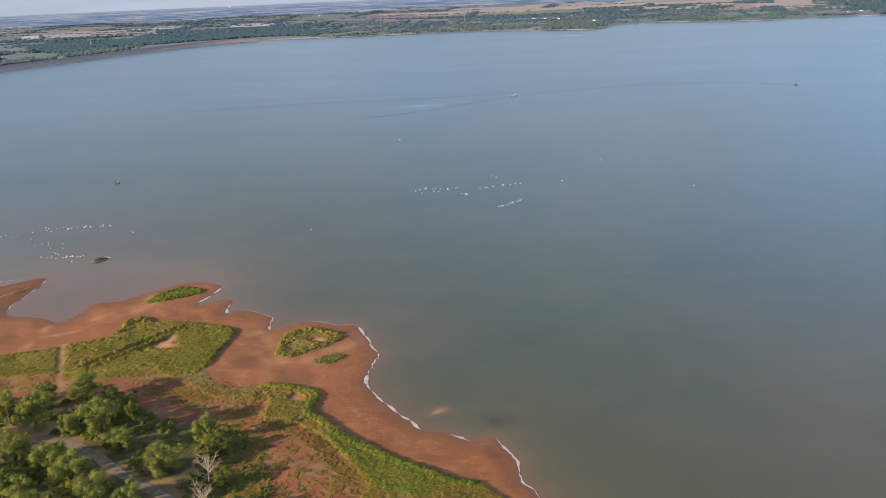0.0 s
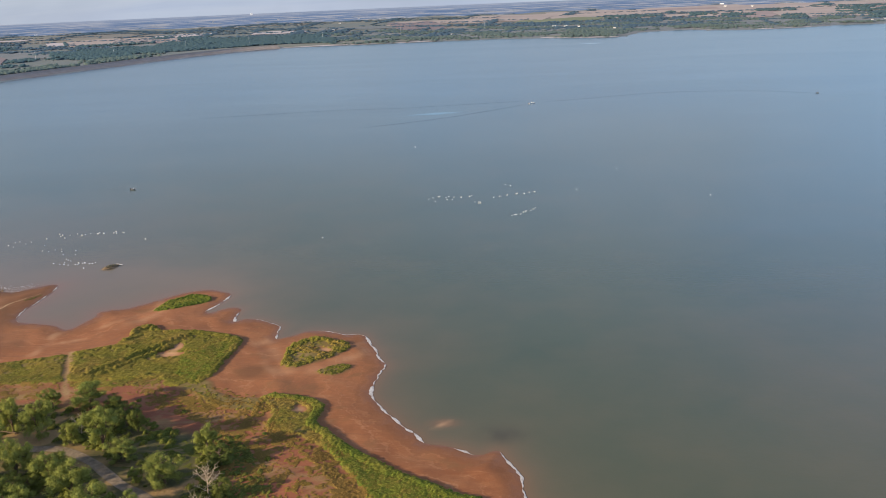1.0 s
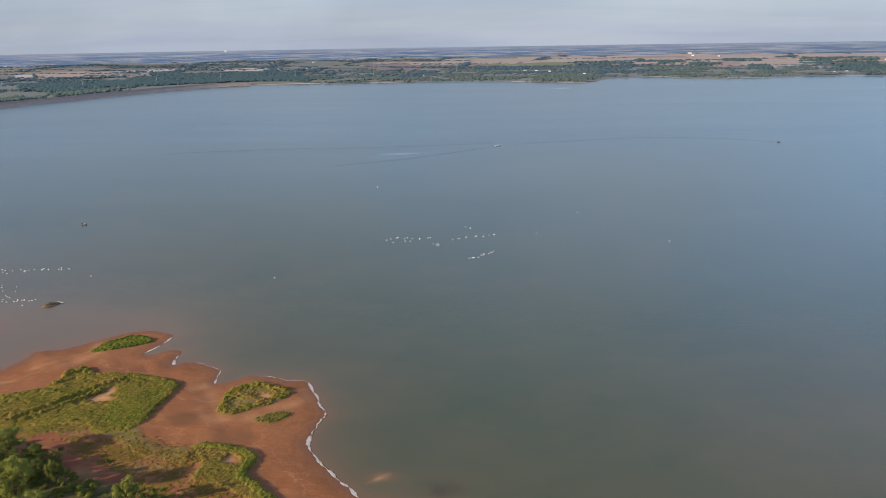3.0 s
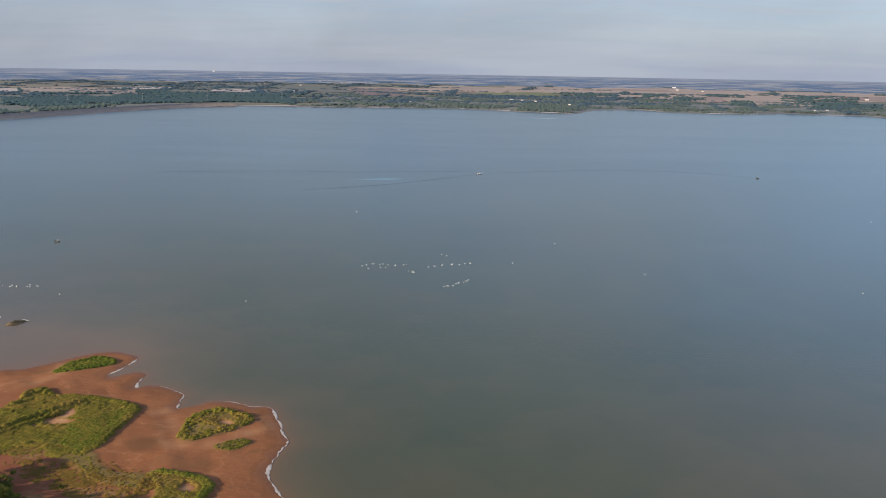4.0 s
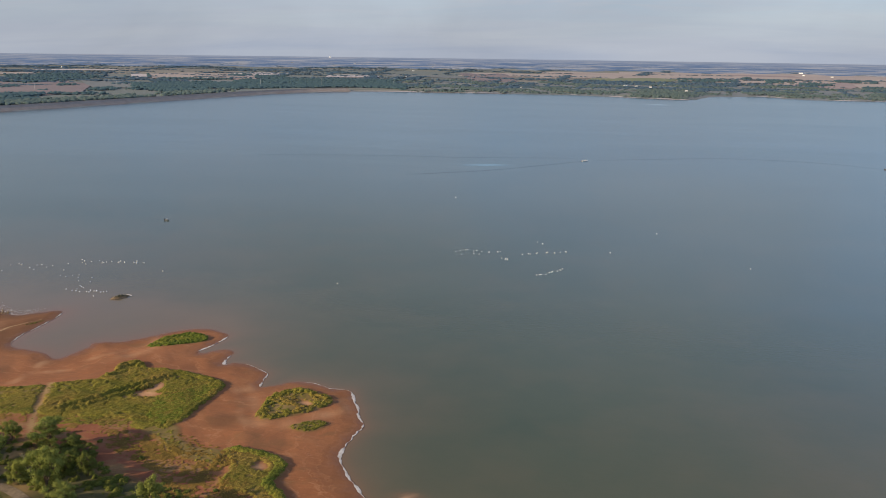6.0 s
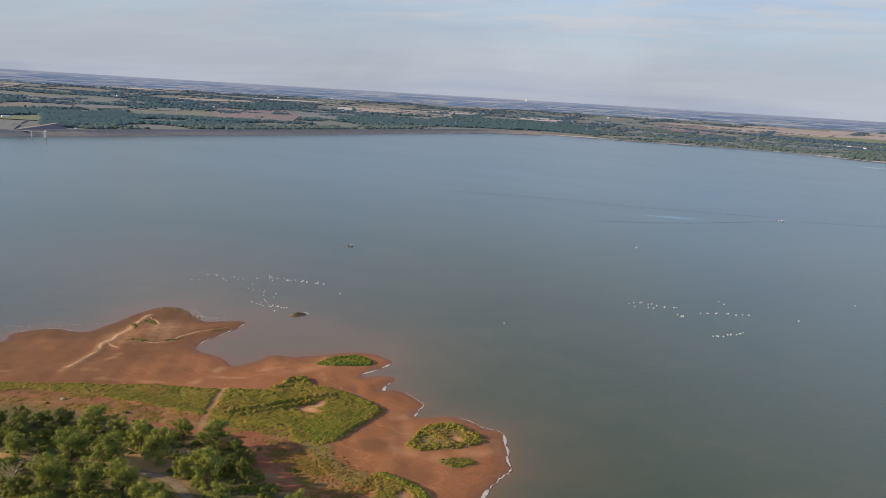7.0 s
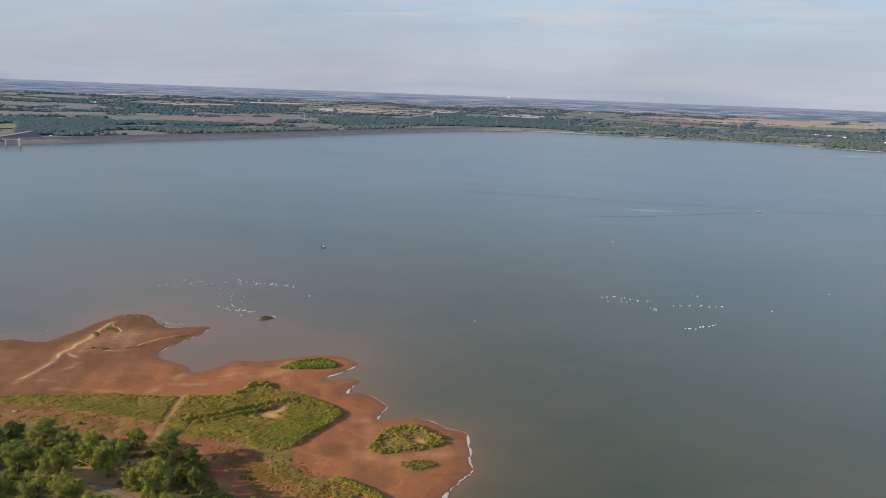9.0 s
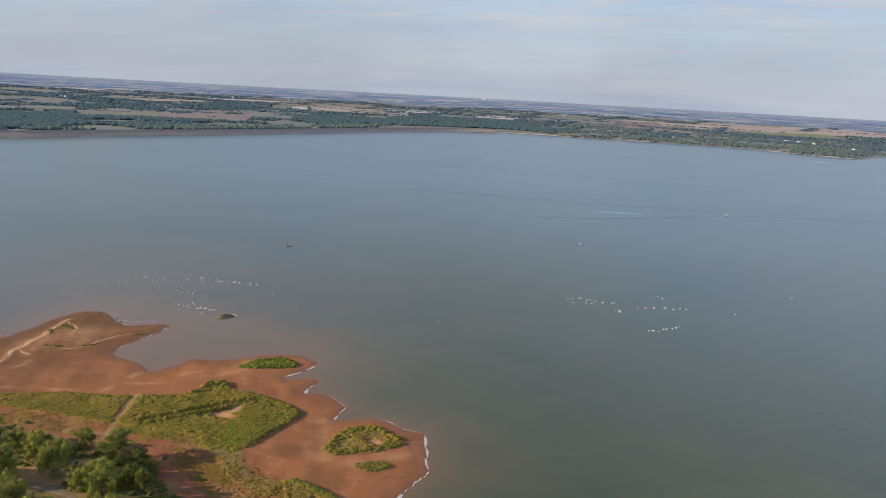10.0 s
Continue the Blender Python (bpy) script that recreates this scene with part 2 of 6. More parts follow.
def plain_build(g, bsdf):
    """Bands of woods and pale fields, long across the view, with blue haze painted in."""
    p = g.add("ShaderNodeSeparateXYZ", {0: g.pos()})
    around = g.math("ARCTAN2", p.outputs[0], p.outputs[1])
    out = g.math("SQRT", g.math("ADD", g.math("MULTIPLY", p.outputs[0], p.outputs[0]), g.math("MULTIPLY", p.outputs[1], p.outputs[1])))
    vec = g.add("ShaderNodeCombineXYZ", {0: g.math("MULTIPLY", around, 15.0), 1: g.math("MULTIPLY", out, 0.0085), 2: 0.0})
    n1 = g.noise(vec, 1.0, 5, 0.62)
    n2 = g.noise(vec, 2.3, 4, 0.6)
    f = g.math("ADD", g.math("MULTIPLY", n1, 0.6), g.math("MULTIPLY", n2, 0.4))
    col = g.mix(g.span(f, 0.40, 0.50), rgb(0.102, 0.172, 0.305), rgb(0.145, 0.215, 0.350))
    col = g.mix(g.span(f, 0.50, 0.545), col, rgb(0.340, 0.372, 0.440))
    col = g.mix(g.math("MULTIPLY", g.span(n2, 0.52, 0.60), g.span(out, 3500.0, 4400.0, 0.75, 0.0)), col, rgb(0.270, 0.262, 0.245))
    # painted haze: the colour pales outward to the skyline
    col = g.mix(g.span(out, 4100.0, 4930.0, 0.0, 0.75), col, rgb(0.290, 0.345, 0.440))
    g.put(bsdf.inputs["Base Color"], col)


def water_slick(rough, shade):
    """Open far water with its own roughness; shade scales its colour to paint in sheen or dullness."""
    def build(g, bsdf):
        n = g.noise(g.pos(), 0.05, 3)
        g.put(bsdf.inputs["Base Color"], g.mix(n, rgb(0.018 * shade, 0.066 * shade, 0.100 * shade), rgb(0.028 * shade, 0.078 * shade, 0.112 * shade)))
        g.put(bsdf.inputs["Roughness"], g.span(n, 0.3, 0.7, rough - 0.02, rough + 0.02))
        g.put(bsdf.inputs["IOR"], 1.33)
    return build


MAT = {
    "ground": material("red_sand_and_soil", ground_build),
    "water": material("turbid_lake_water", water_build, 0.2, 0.5),
    # slick tone raised for sheen, ruffled tone lowered: reflections put into the colour
    "slick": material("slick_water_sheen", water_slick(0.13, 2.6), 0.2, 0.5),
    "ruffled": material("ruffled_water", water_slick(0.24, 0.8), 0.5, 0.5),
    "skyline": material("haze_tinted_plain", plain_build, 1.0, 0.0),
    "foam": material("white_foam", two_tone((0.40, 0.35, 0.31), (0.66, 0.63, 0.60), 0.9, 5.0, 0.5, 0.1), 0.8),
    # each growth tone is the dimmed, shaded partner of its leaf tone
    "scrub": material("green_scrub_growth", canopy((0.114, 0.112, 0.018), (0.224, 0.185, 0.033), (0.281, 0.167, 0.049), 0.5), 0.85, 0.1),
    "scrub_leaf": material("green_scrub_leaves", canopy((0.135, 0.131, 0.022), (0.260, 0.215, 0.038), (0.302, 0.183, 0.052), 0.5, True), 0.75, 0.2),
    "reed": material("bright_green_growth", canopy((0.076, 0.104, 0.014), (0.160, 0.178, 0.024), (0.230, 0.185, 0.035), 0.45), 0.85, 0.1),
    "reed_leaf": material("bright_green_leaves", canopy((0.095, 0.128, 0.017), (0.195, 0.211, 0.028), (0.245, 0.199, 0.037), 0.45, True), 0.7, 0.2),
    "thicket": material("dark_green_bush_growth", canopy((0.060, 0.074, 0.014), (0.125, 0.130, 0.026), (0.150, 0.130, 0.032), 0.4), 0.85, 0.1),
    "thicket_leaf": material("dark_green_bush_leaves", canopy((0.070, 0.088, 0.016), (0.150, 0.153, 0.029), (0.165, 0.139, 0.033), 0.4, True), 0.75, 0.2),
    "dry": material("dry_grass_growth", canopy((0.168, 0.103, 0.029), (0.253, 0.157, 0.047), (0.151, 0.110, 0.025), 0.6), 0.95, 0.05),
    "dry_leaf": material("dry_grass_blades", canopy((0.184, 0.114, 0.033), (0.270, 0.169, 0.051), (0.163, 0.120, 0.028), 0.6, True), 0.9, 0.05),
    "leaf": material("tree_leaves", tree_leaf((0.114, 0.144, 0.034), (0.287, 0.314, 0.076), (0.301, 0.306, 0.072)), 0.8, 0.1),
    # darker copy of the tree leaves: shade put into the leaf colour
    "leaf_dark": material("shade_toned_tree_leaves", tree_leaf((0.089, 0.115, 0.029), (0.178, 0.203, 0.050), (0.186, 0.199, 0.047)), 0.8, 0.1),
    "bark": material("grey_brown_bark", two_tone((0.085, 0.056, 0.033), (0.170, 0.120, 0.077), 2.0, 14.0, 0.6)),
    "dead": material("bleached_dead_wood", two_tone((0.360, 0.278, 0.194), (0.520, 0.426, 0.310), 2.0, 14.0, 0.4)),
    "pale_sand": material("pale_dry_sand", two_tone((0.400, 0.250, 0.128), (0.540, 0.356, 0.197), 0.5, 4.0, 0.4, 0.05)),
    "asphalt": material("pale_worn_asphalt", two_tone((0.120, 0.093, 0.066), (0.290, 0.218, 0.145), 0.8, 5.0, 0.3, 0.03)),
    "riprap": material("grey_brown_riprap", two_tone((0.272, 0.225, 0.193), (0.373, 0.314, 0.272), 0.08, 0.7, 0.8, 0.6)),
    "crest": material("pale_gravel_crest", two_tone((0.260, 0.220, 0.180), (0.340, 0.280, 0.225), 0.05, 0.6)),
    "slope": material("dry_grass_slope", two_tone((0.142, 0.131, 0.081), (0.218, 0.185, 0.115), 0.02, 0.3)),
    # far foliage pushed pale and blue: distance haze painted into the leaf colours
    "far_leaf": material("hazed_woodland_leaves", leafy((0.130, 0.224, 0.271), (0.151, 0.247, 0.292), (0.170, 0.264, 0.282)), 0.9, 0.0),
    "shore_leaf": material("hazed_shore_tree_leaves", leafy((0.171, 0.254, 0.269), (0.210, 0.292, 0.292), (0.268, 0.334, 0.299)), 0.9, 0.0),
    "belt_leaf": material("hazed_tree_belt_leaves", leafy((0.133, 0.220, 0.313), (0.154, 0.243, 0.333), (0.163, 0.251, 0.320)), 0.9, 0.0),
    "galvanized": material("galvanized_steel", two_tone((0.40, 0.43, 0.46), (0.50, 0.52, 0.55), 0.5, 4.0), 0.6),
    "concrete": material("pale_concrete", two_tone((0.50, 0.48, 0.44), (0.64, 0.62, 0.58), 0.3, 4.0, 0.2, 0.02)),
    "white": material("white_paint", two_tone((0.74, 0.74, 0.73), (0.84, 0.84, 0.83), 0.5, 6.0), 0.5),
    "grey": material("grey_metal", two_tone((0.20, 0.20, 0.20), (0.30, 0.30, 0.30), 1.0, 8.0), 0.5),
    "dark": material("dark_paint", two_tone((0.020, 0.022, 0.028), (0.05, 0.05, 0.06), 1.0, 8.0), 0.5),
    "stone": material("brown_stone", two_tone((0.130, 0.088, 0.050), (0.250, 0.176, 0.108), 0.6, 4.0, 0.8, 0.2)),
}
# field tones greyed and blued: distance haze put into the colours
HAZED_FIELD = {
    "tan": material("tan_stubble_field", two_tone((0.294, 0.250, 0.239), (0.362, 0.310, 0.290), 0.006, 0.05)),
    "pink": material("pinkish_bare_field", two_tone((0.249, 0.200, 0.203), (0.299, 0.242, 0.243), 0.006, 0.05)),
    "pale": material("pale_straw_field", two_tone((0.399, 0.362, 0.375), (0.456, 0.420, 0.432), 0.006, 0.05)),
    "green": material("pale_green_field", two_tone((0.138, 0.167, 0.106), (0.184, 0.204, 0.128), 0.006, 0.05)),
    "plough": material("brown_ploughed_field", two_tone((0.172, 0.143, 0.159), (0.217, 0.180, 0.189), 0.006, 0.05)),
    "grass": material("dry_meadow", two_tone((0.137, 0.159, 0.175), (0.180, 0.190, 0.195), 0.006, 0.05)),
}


# ---- plan ----
def spline(pts, step=1.0, closed=False):
    """Catmull-Rom through pts, sampled about every step metres."""
    p = np.array(pts, float)
    n, out = len(p), []
    for i in range(n if closed else n - 1):
        if closed:
            a, b, c, d = p[i - 1], p[i], p[(i + 1) % n], p[(i + 2) % n]
        else:
            a, b, c, d = p[max(i - 1, 0)], p[i], p[i + 1], p[min(i + 2, n - 1)]
        k = max(2, int(np.hypot(*(c - b)) / step))
        t = (np.arange(k) / k)[:, None]
        out.append(0.5 * (2 * b + (c - a) * t + (2 * a - 5 * b + 4 * c - d) * t ** 2 + (3 * b - a - 3 * c + d) * t ** 3))
    if not closed:
        out.append(p[-1:])
    return np.concatenate(out)


def line_distance(x, y, line, closed=False):
    """The distance of points from a polyline."""
    q = np.asarray(line, float)
    e = np.roll(q, -1, 0) if closed else q[1:]
    s = q if closed else q[:-1]
    best = np.full(x.shape, 1e18)
    for (ax, ay), (bx, by) in zip(s, e):
        dx, dy = bx - ax, by - ay
        t = np.clip(((x - ax) * dx + (y - ay) * dy) / (dx * dx + dy * dy + 1e-12), 0, 1)
        np.minimum(best, (x - ax - t * dx) ** 2 + (y - ay - t * dy) ** 2, out=best)
    return np.sqrt(best)


def inside(x, y, poly):
    q = np.asarray(poly, float)
    hit = np.zeros(x.shape, bool)
    for (ax, ay), (bx, by) in zip(q, np.roll(q, -1, 0)):
        cross = (ay > y) != (by > y)
        hit ^= cross & (x < (bx - ax) * (y - ay) / (by - ay if by != ay else 1e-12) + ax)
    return hit


def signed(x, y, poly):
    """Distance from a closed outline, positive inside."""
    return np.where(inside(x, y, poly), 1, -1) * line_distance(x, y, poly, True)


def smooth(v, a, b):
    t = np.clip((v - a) / (b - a), 0, 1)
    return t * t * (3 - 2 * t)


def wobble(x, y, size, seed=0.0):
    """Cheap smooth noise, about -1 to 1."""
    u, v = x / size + seed * 1.7, y / size - seed * 2.3
    return (np.sin(u + 1.9 * np.sin(0.7 * v + seed)) + np.sin(1.3 * v + 1.7 * np.sin(0.9 * u - seed)) + np.sin(2.1 * u + 1.1 * v + seed * 3) * 0.6) / 2.6


# the near shore, from east of the walk round the headland to the spit, then the bay, the sandy point and the west
HEAD_SHORE = [(150, 60), (60, 62), (14, 76), (-4, 100), (-10.5, 113.7), (-12.1, 117.7), (-14.6, 122.9), (-15.9, 130.1), (-18.1, 134.4), (-20, 139.5), (-21.6, 139.5), (-23.7, 138.2),
              (-26, 137.8), (-30.8, 140.8), (-34.4, 142.1), (-38.3, 143.2), (-40.7, 147.6), (-43.1, 149.6), (-47.3, 155.8), (-50, 159.2), (-53.3, 164.3), (-54.8, 167.2), (-55, 172),
              (-55.2, 179.3), (-54.4, 183), (-54, 186), (-57.2, 193), (-61.3, 202.6), (-64.3, 208.6), (-67.4, 209.5), (-70.4, 209.4), (-78, 212), (-83.4, 211.7), (-87.8, 207.8), (-90.9, 205.8)]
SPIT_SHORE = [(-92, 207.5), (-93.7, 216.6), (-97.2, 219.2), (-103.3, 222.6), (-107.2, 223), (-109.7, 220.9), (-111.3, 227), (-111.6, 232.2), (-114.6, 234), (-118.1, 232.7), (-120.6, 229.4),
              (-123.5, 230.2), (-121.3, 237.2), (-120.2, 246.8), (-123.7, 250), (-129.5, 252.5), (-135.8, 251.1), (-142.3, 245.8), (-147.6, 238.9), (-153.4, 233.3), (-157.6, 232.4),
              (-161.9, 229.9), (-160.5, 226.3), (-162.2, 219), (-164.7, 213.6), (-170.4, 217), (-178.6, 219.4), (-185.8, 221.1), (-189.4, 226), (-190.7, 234.1), (-190.6, 247), (-193, 259)]
POINT_SHORE = [(-196.8, 259.8), (-201.7, 255.9), (-206.9, 252), (-215.1, 254.7), (-224.7, 261), (-230.7, 261.6), (-234.3, 259.5), (-236.5, 254.5), (-235.8, 242), (-233.8, 229.2),
               (-233.1, 217.6), (-235.5, 214.2), (-246.3, 212.1), (-250.9, 205.9), (-252.3, 198.5), (-248, 189), (-256, 164)]
WEST_SHORE = [(-330, 130), (-480, 60), (-700, 90), (-1000, 320), (-1130, 560), (-1068, 690)]
FAR_SHORE = [(-1018, 794), (-1000, 873), (-971, 949), (-950, 1047), (-922, 1152), (-890, 1270), (-858, 1414), (-830, 1540), (-800, 1690), (-765, 1828), (-700, 1990), (-620, 2075), (-535, 2108),
             (-440, 2112), (-360, 2120), (-225, 2138), (-95, 2148), (-46, 2136), (25, 2100), (94, 2051), (160, 2018), (207, 2009), (224, 2097), (244, 2160), (291, 2248), (406, 2264),
             (466, 2190), (530, 2151), (596, 2130), (674, 2155), (765, 2213), (893, 2168), (962, 2158), (982, 2050), (1003, 2000), (1250, 1800), (1400, 1300), (1150, 700), (700, 330), (350, 120)]
shore_near = spline(HEAD_SHORE + SPIT_SHORE + POINT_SHORE, 1.2)
near_line = shore_near + 0.35 * np.stack([wobble(shore_near[:, 0], shore_near[:, 1], 2.3, 1), wobble(shore_near[:, 0], shore_near[:, 1], 2.9, 2)], 1)
FAR_LINE = spline(WEST_SHORE + FAR_SHORE, 40)
LAKE = np.concatenate([near_line[::6], FAR_LINE])


def lake_distance(x, y):
    """Metres from the water's edge, positive on land; fine near the spits."""
    d = -signed(x, y, LAKE)
    near = (np.abs(d) < 30) & (x > -275) & (x < 120) & (y > 70) & (y < 280)
    q = np.concatenate([near_line, FAR_LINE])
    xn, yn = x[near], y[near]
    d[near] = np.where(inside(xn, yn, q), -1, 1) * line_distance(xn, yn, near_line)
    return d

VEG = {
    "spit": [(-141.8, 230.1), (-142.1, 234.2), (-141.2, 238.3), (-136.8, 244.6), (-133.3, 246.4), (-129.1, 245.4), (-125.7, 242.6), (-126, 238.9), (-132.4, 233.5), (-137, 230.3)],
    "mid": [(-151.2, 191.6), (-143.1, 196.7), (-139.4, 200.5), (-138.6, 205.2), (-140, 209.6), (-137.7, 215), (-135, 215), (-131.8, 211.4), (-126.9, 210.5), (-121.2, 211.2), (-113, 209.6), (-106.8, 207.6),
            (-102.4, 204.6), (-101.4, 200), (-101, 194.6), (-101.6, 190), (-101, 181.5), (-101.3, 177.2), (-103, 171.4), (-107, 172), (-111.8, 172.2), (-116.6, 174.5), (-127, 173.4), (-142, 173), (-145.4, 180.5)],
    "tail": [(-114, 174.5), (-102, 174), (-97, 167.4), (-91, 163.6), (-83, 162.4), (-81, 156), (-89, 156.4), (-97, 160), (-104, 166.4), (-111, 170.6)],
    "west": [(-300, 96), (-250, 127), (-232.7, 140.2), (-222, 150), (-210, 159.5), (-195.8, 168.3), (-181.9, 177.1), (-168.8, 185), (-158.2, 188.4), (-152, 190.6), (-146.4, 179.9), (-143, 172.2), (-153, 170.6),
             (-164.5, 169.2), (-182, 166.2), (-198.4, 160.1), (-204, 154), (-220, 139), (-250, 117), (-296, 88)],
    "head": [(-83.7, 184.9), (-84, 188.1), (-85, 193), (-85.3, 197.4), (-84.6, 202), (-80.6, 206), (-77, 206.2), (-72.3, 203.8), (-69.2, 202.4), (-66.8, 199.4), (-67.6, 195.6), (-72, 189.6), (-76.6, 185.2), (-81, 182.4)],
    "sliver": [(-72.7, 180.2), (-71.2, 182.5), (-68, 185.6), (-65.6, 186), (-63.4, 184.8), (-64.1, 182), (-67, 178.6), (-69.8, 178.5)],
    "strip": [(-83, 163.1), (-80.7, 165), (-72.2, 164.6), (-68, 162.8), (-65.4, 159.6), (-65.6, 155), (-66.3, 152.6), (-65, 149.8), (-61.8, 147), (-54.9, 140), (-51, 136.8), (-45, 131.6), (-39.5, 127.8), (-33.6, 124.4),
              (-29, 121.2), (-24, 120.6), (-20.8, 117.8), (-16.4, 110), (-24, 103), (-46, 110), (-46.6, 117), (-50.1, 123.7), (-55.4, 131.8), (-61.5, 139.4), (-68.8, 144.3), (-76.3, 146.6), (-78, 149), (-77.6, 153.6), (-79.6, 158.2)],
}
VEG = {k: spline(v, 1.5, True) for k, v in VEG.items()}
BARE = [((-120.2, 191.8), 4.4, 2.6, 0.0), ((-119.6, 196.4), 2.3, 5.0, 0.0), ((-73.6, 196.2), 2.7, 1.9, 0.4), ((-71.8, 157.5), 2.0, 2.1, 0.0)]
INLAND = [(-330, 76), (-250, 118), (-206, 152), (-171, 166), (-140, 172), (-116, 174), (-104, 168), (-96, 163), (-83, 160), (-77, 149), (-61, 138), (-46, 118), (-27, 104), (10, 70), (10, -40), (-330, -40)]
LAWN = [(-330, 60), (-260, 112), (-190, 150), (-150, 157), (-122, 153), (-109, 147.5), (-97, 145.5), (-90, 142), (-85, 133), (-77, 118), (-60, 100), (-40, 40), (-330, 40)]
ROADS = [(spline([(-133, 136), (-129.5, 135), (-124.6, 135.2), (-119.6, 133.8), (-112, 129.6), (-106.5, 125.1), (-101.2, 120.8), (-95.4, 117.2), (-88.8, 113), (-70, 101), (-50, 84)], 1.0), 1.3)]
TRACKS = [(spline([(-131, 150), (-133, 146.5), (-133.1, 142.5), (-137, 141), (-142, 136), (-147, 133.5), (-160, 127), (-190, 118)], 1.0), 1.5), (spline([(-95.7, 117.8), (-89.8, 119), (-86, 122.5), (-82, 125.2)], 1.0), 1.3),
          (spline([(-151.5, 193), (-148, 185.2), (-144.6, 177.8), (-141.1, 170.6), (-136, 162)], 1.0), 0.75), (spline([(-141, 137.5), (-136, 139.5), (-130, 140.5)], 1.0), 4.2)]
# pale dry sand: the crest path of the point, then drifts and worn patches
HALO = [(spline([(-87, 186), (-83, 180.6), (-76, 180.4), (-69, 188), (-64, 192), (-63.4, 200)], 1.0), 2.4), (spline([(-98, 206), (-93, 200), (-89, 194), (-87, 188)], 1.0), 2.6), (spline([(-146, 216), (-140, 224), (-143, 238)], 1.0), 2.2)]
PALE = [(spline([(-229.8, 245.5), (-229, 241.4), (-226.6, 236.8), (-224.9, 231), (-221.4, 224.7), (-220.2, 218.4), (-217, 212), (-216.4, 208.4), (-215, 204.7), (-211.5, 200.4), (-209.4, 195.9), (-207.8, 190), (-206.1, 185.7), (-204.7, 180.7)], 1.0), 0.6),
        (spline([(-154.4, 211.8), (-149.7, 221.1), (-145.3, 228.4)], 1.0), 1.2), (spline([(-207.3, 215.3), (-203.3, 216.8), (-200, 221.8), (-200.4, 231.4), (-198.1, 241.4), (-194, 249.4)], 1.0), 0.7),
        (spline([(-217, 209), (-212, 206.5), (-208, 205)], 1.0), 0.8), (spline([(-205.7, 181.1), (-202.5, 187.4), (-201.2, 193.5), (-202.4, 201)], 1.0), 0.9), (spline([(-204.3, 177.6), (-199, 181.9), (-195.1, 184.1)], 1.0), 1.3),
        (spline([(-226, 163), (-219.6, 167.1), (-214.6, 169.9)], 1.0), 1.0), (spline([(-166.2, 210.3), (-164, 201.9), (-163.2, 191.4)], 1.0), 1.5), (spline([(-163, 200), (-157, 203), (-150, 207)], 1.0), 1.2), (spline([(-190, 178), (-182, 182), (-172, 187)], 1.0), 1.0)]


def far_height(r):
    t = np.clip((r - 2500) / 2430, 0, 1)
    return 4 + 63 * (1.3 * t - 0.3 * t * t)


def axis(fine0, fine1, step, reach):
    a = list(np.arange(fine0, fine1 + step / 2, step))
    d, left, right = step, [], []
    while a[-1] + (sum(right) if right else 0) < reach or a[0] - sum(right) > -reach:
        d = min(d * 1.16, 130)
        right.append(d)
    c = np.cumsum(right)
    return np.concatenate([(a[0] - c)[::-1], a, a[-1] + c])


XS = np.unique(np.round(np.concatenate([axis(-262, -8, 0.8, 5400), np.arange(-640, 1100, 22.0), np.arange(-1180, -560, 15.0)]), 2))
YS = np.unique(np.round(np.concatenate([axis(100, 262, 0.8, 5400), np.arange(1950, 2290, 11.0), np.arange(520, 1950, 15.0)]), 2))
GX, GY = np.meshgrid(XS, YS)
RADIUS = np.hypot(GX, GY)
SHORE = lake_distance(GX, GY)          # metres from the water's edge, positive on land


def ground_height(x, y, d):
    r = np.hypot(x, y)
    land = 0.05 + 0.045 * np.clip(d, 0, 25) + 0.25 * wobble(x, y, 7, 3) * smooth(d, 1, 8) + 0.10 * wobble(x, y, 2.6, 5) * smooth(d, 1, 5)
    land += smooth(d, 20, 90) * 0.8 + smooth(d, 60, 500) * 1.2
    for line, w in PALE[:1]:
        land += 0.25 * np.exp(-(line_distance(x, y, line) / 1.7) ** 2) * smooth(d, 0, 5)
    bed = np.maximum(0.07 * d, -4.0)
    z = np.where(d > 0, land, bed)
    return np.where((r > 1500) & (d > 0), np.maximum(z, far_height(r) * smooth(d, 0, 60)), z)


GZ = ground_height(GX, GY, SHORE)
veg_in = np.full(GX.shape, -1e3)
box = (GX > -310) & (GX < 20) & (GY > 40) & (GY < 300)
for poly in VEG.values():
    veg_in[box] = np.maximum(veg_in[box], signed(GX[box], GY[box], poly))
for (bx, by), ax, ay, turn in BARE:
    u, v = GX - bx, GY - by
    u, v = u * math.cos(turn) - v * math.sin(turn), u * math.sin(turn) + v * math.cos(turn)
    veg_in = np.minimum(veg_in, (np.hypot(u / ax, v / ay) - 1) * 2 + wobble(GX, GY, 1.5, 8) * 1.3)
u, v = GX + 34.4, GY - 152.0
BAR = -0.25 - 0.35 * ((u * 0.62 + v * 0.78) / 4.4) ** 2 - 0.35 * ((u * 0.78 - v * 0.62) / (0.8 + 0.16 * np.clip(u * 0.62 + v * 0.78 + 3, 0, 8))) ** 2
GZ = np.where(SHORE < 0, np.maximum(GZ, BAR), GZ)
GZ += 0.25 * smooth(veg_in, -0.6, 0.8)
LIMIT = 4985.0


def zone(line_sets, soft):
    out = np.zeros(GX.shape)
    for line, w in line_sets:
        d = line_distance(GX[box], GY[box], line)
        out[box] = np.maximum(out[box], 1 - smooth(d + 0.5 * wobble(GX[box], GY[box], 1.3, 4), w - soft, w + soft))
    return out


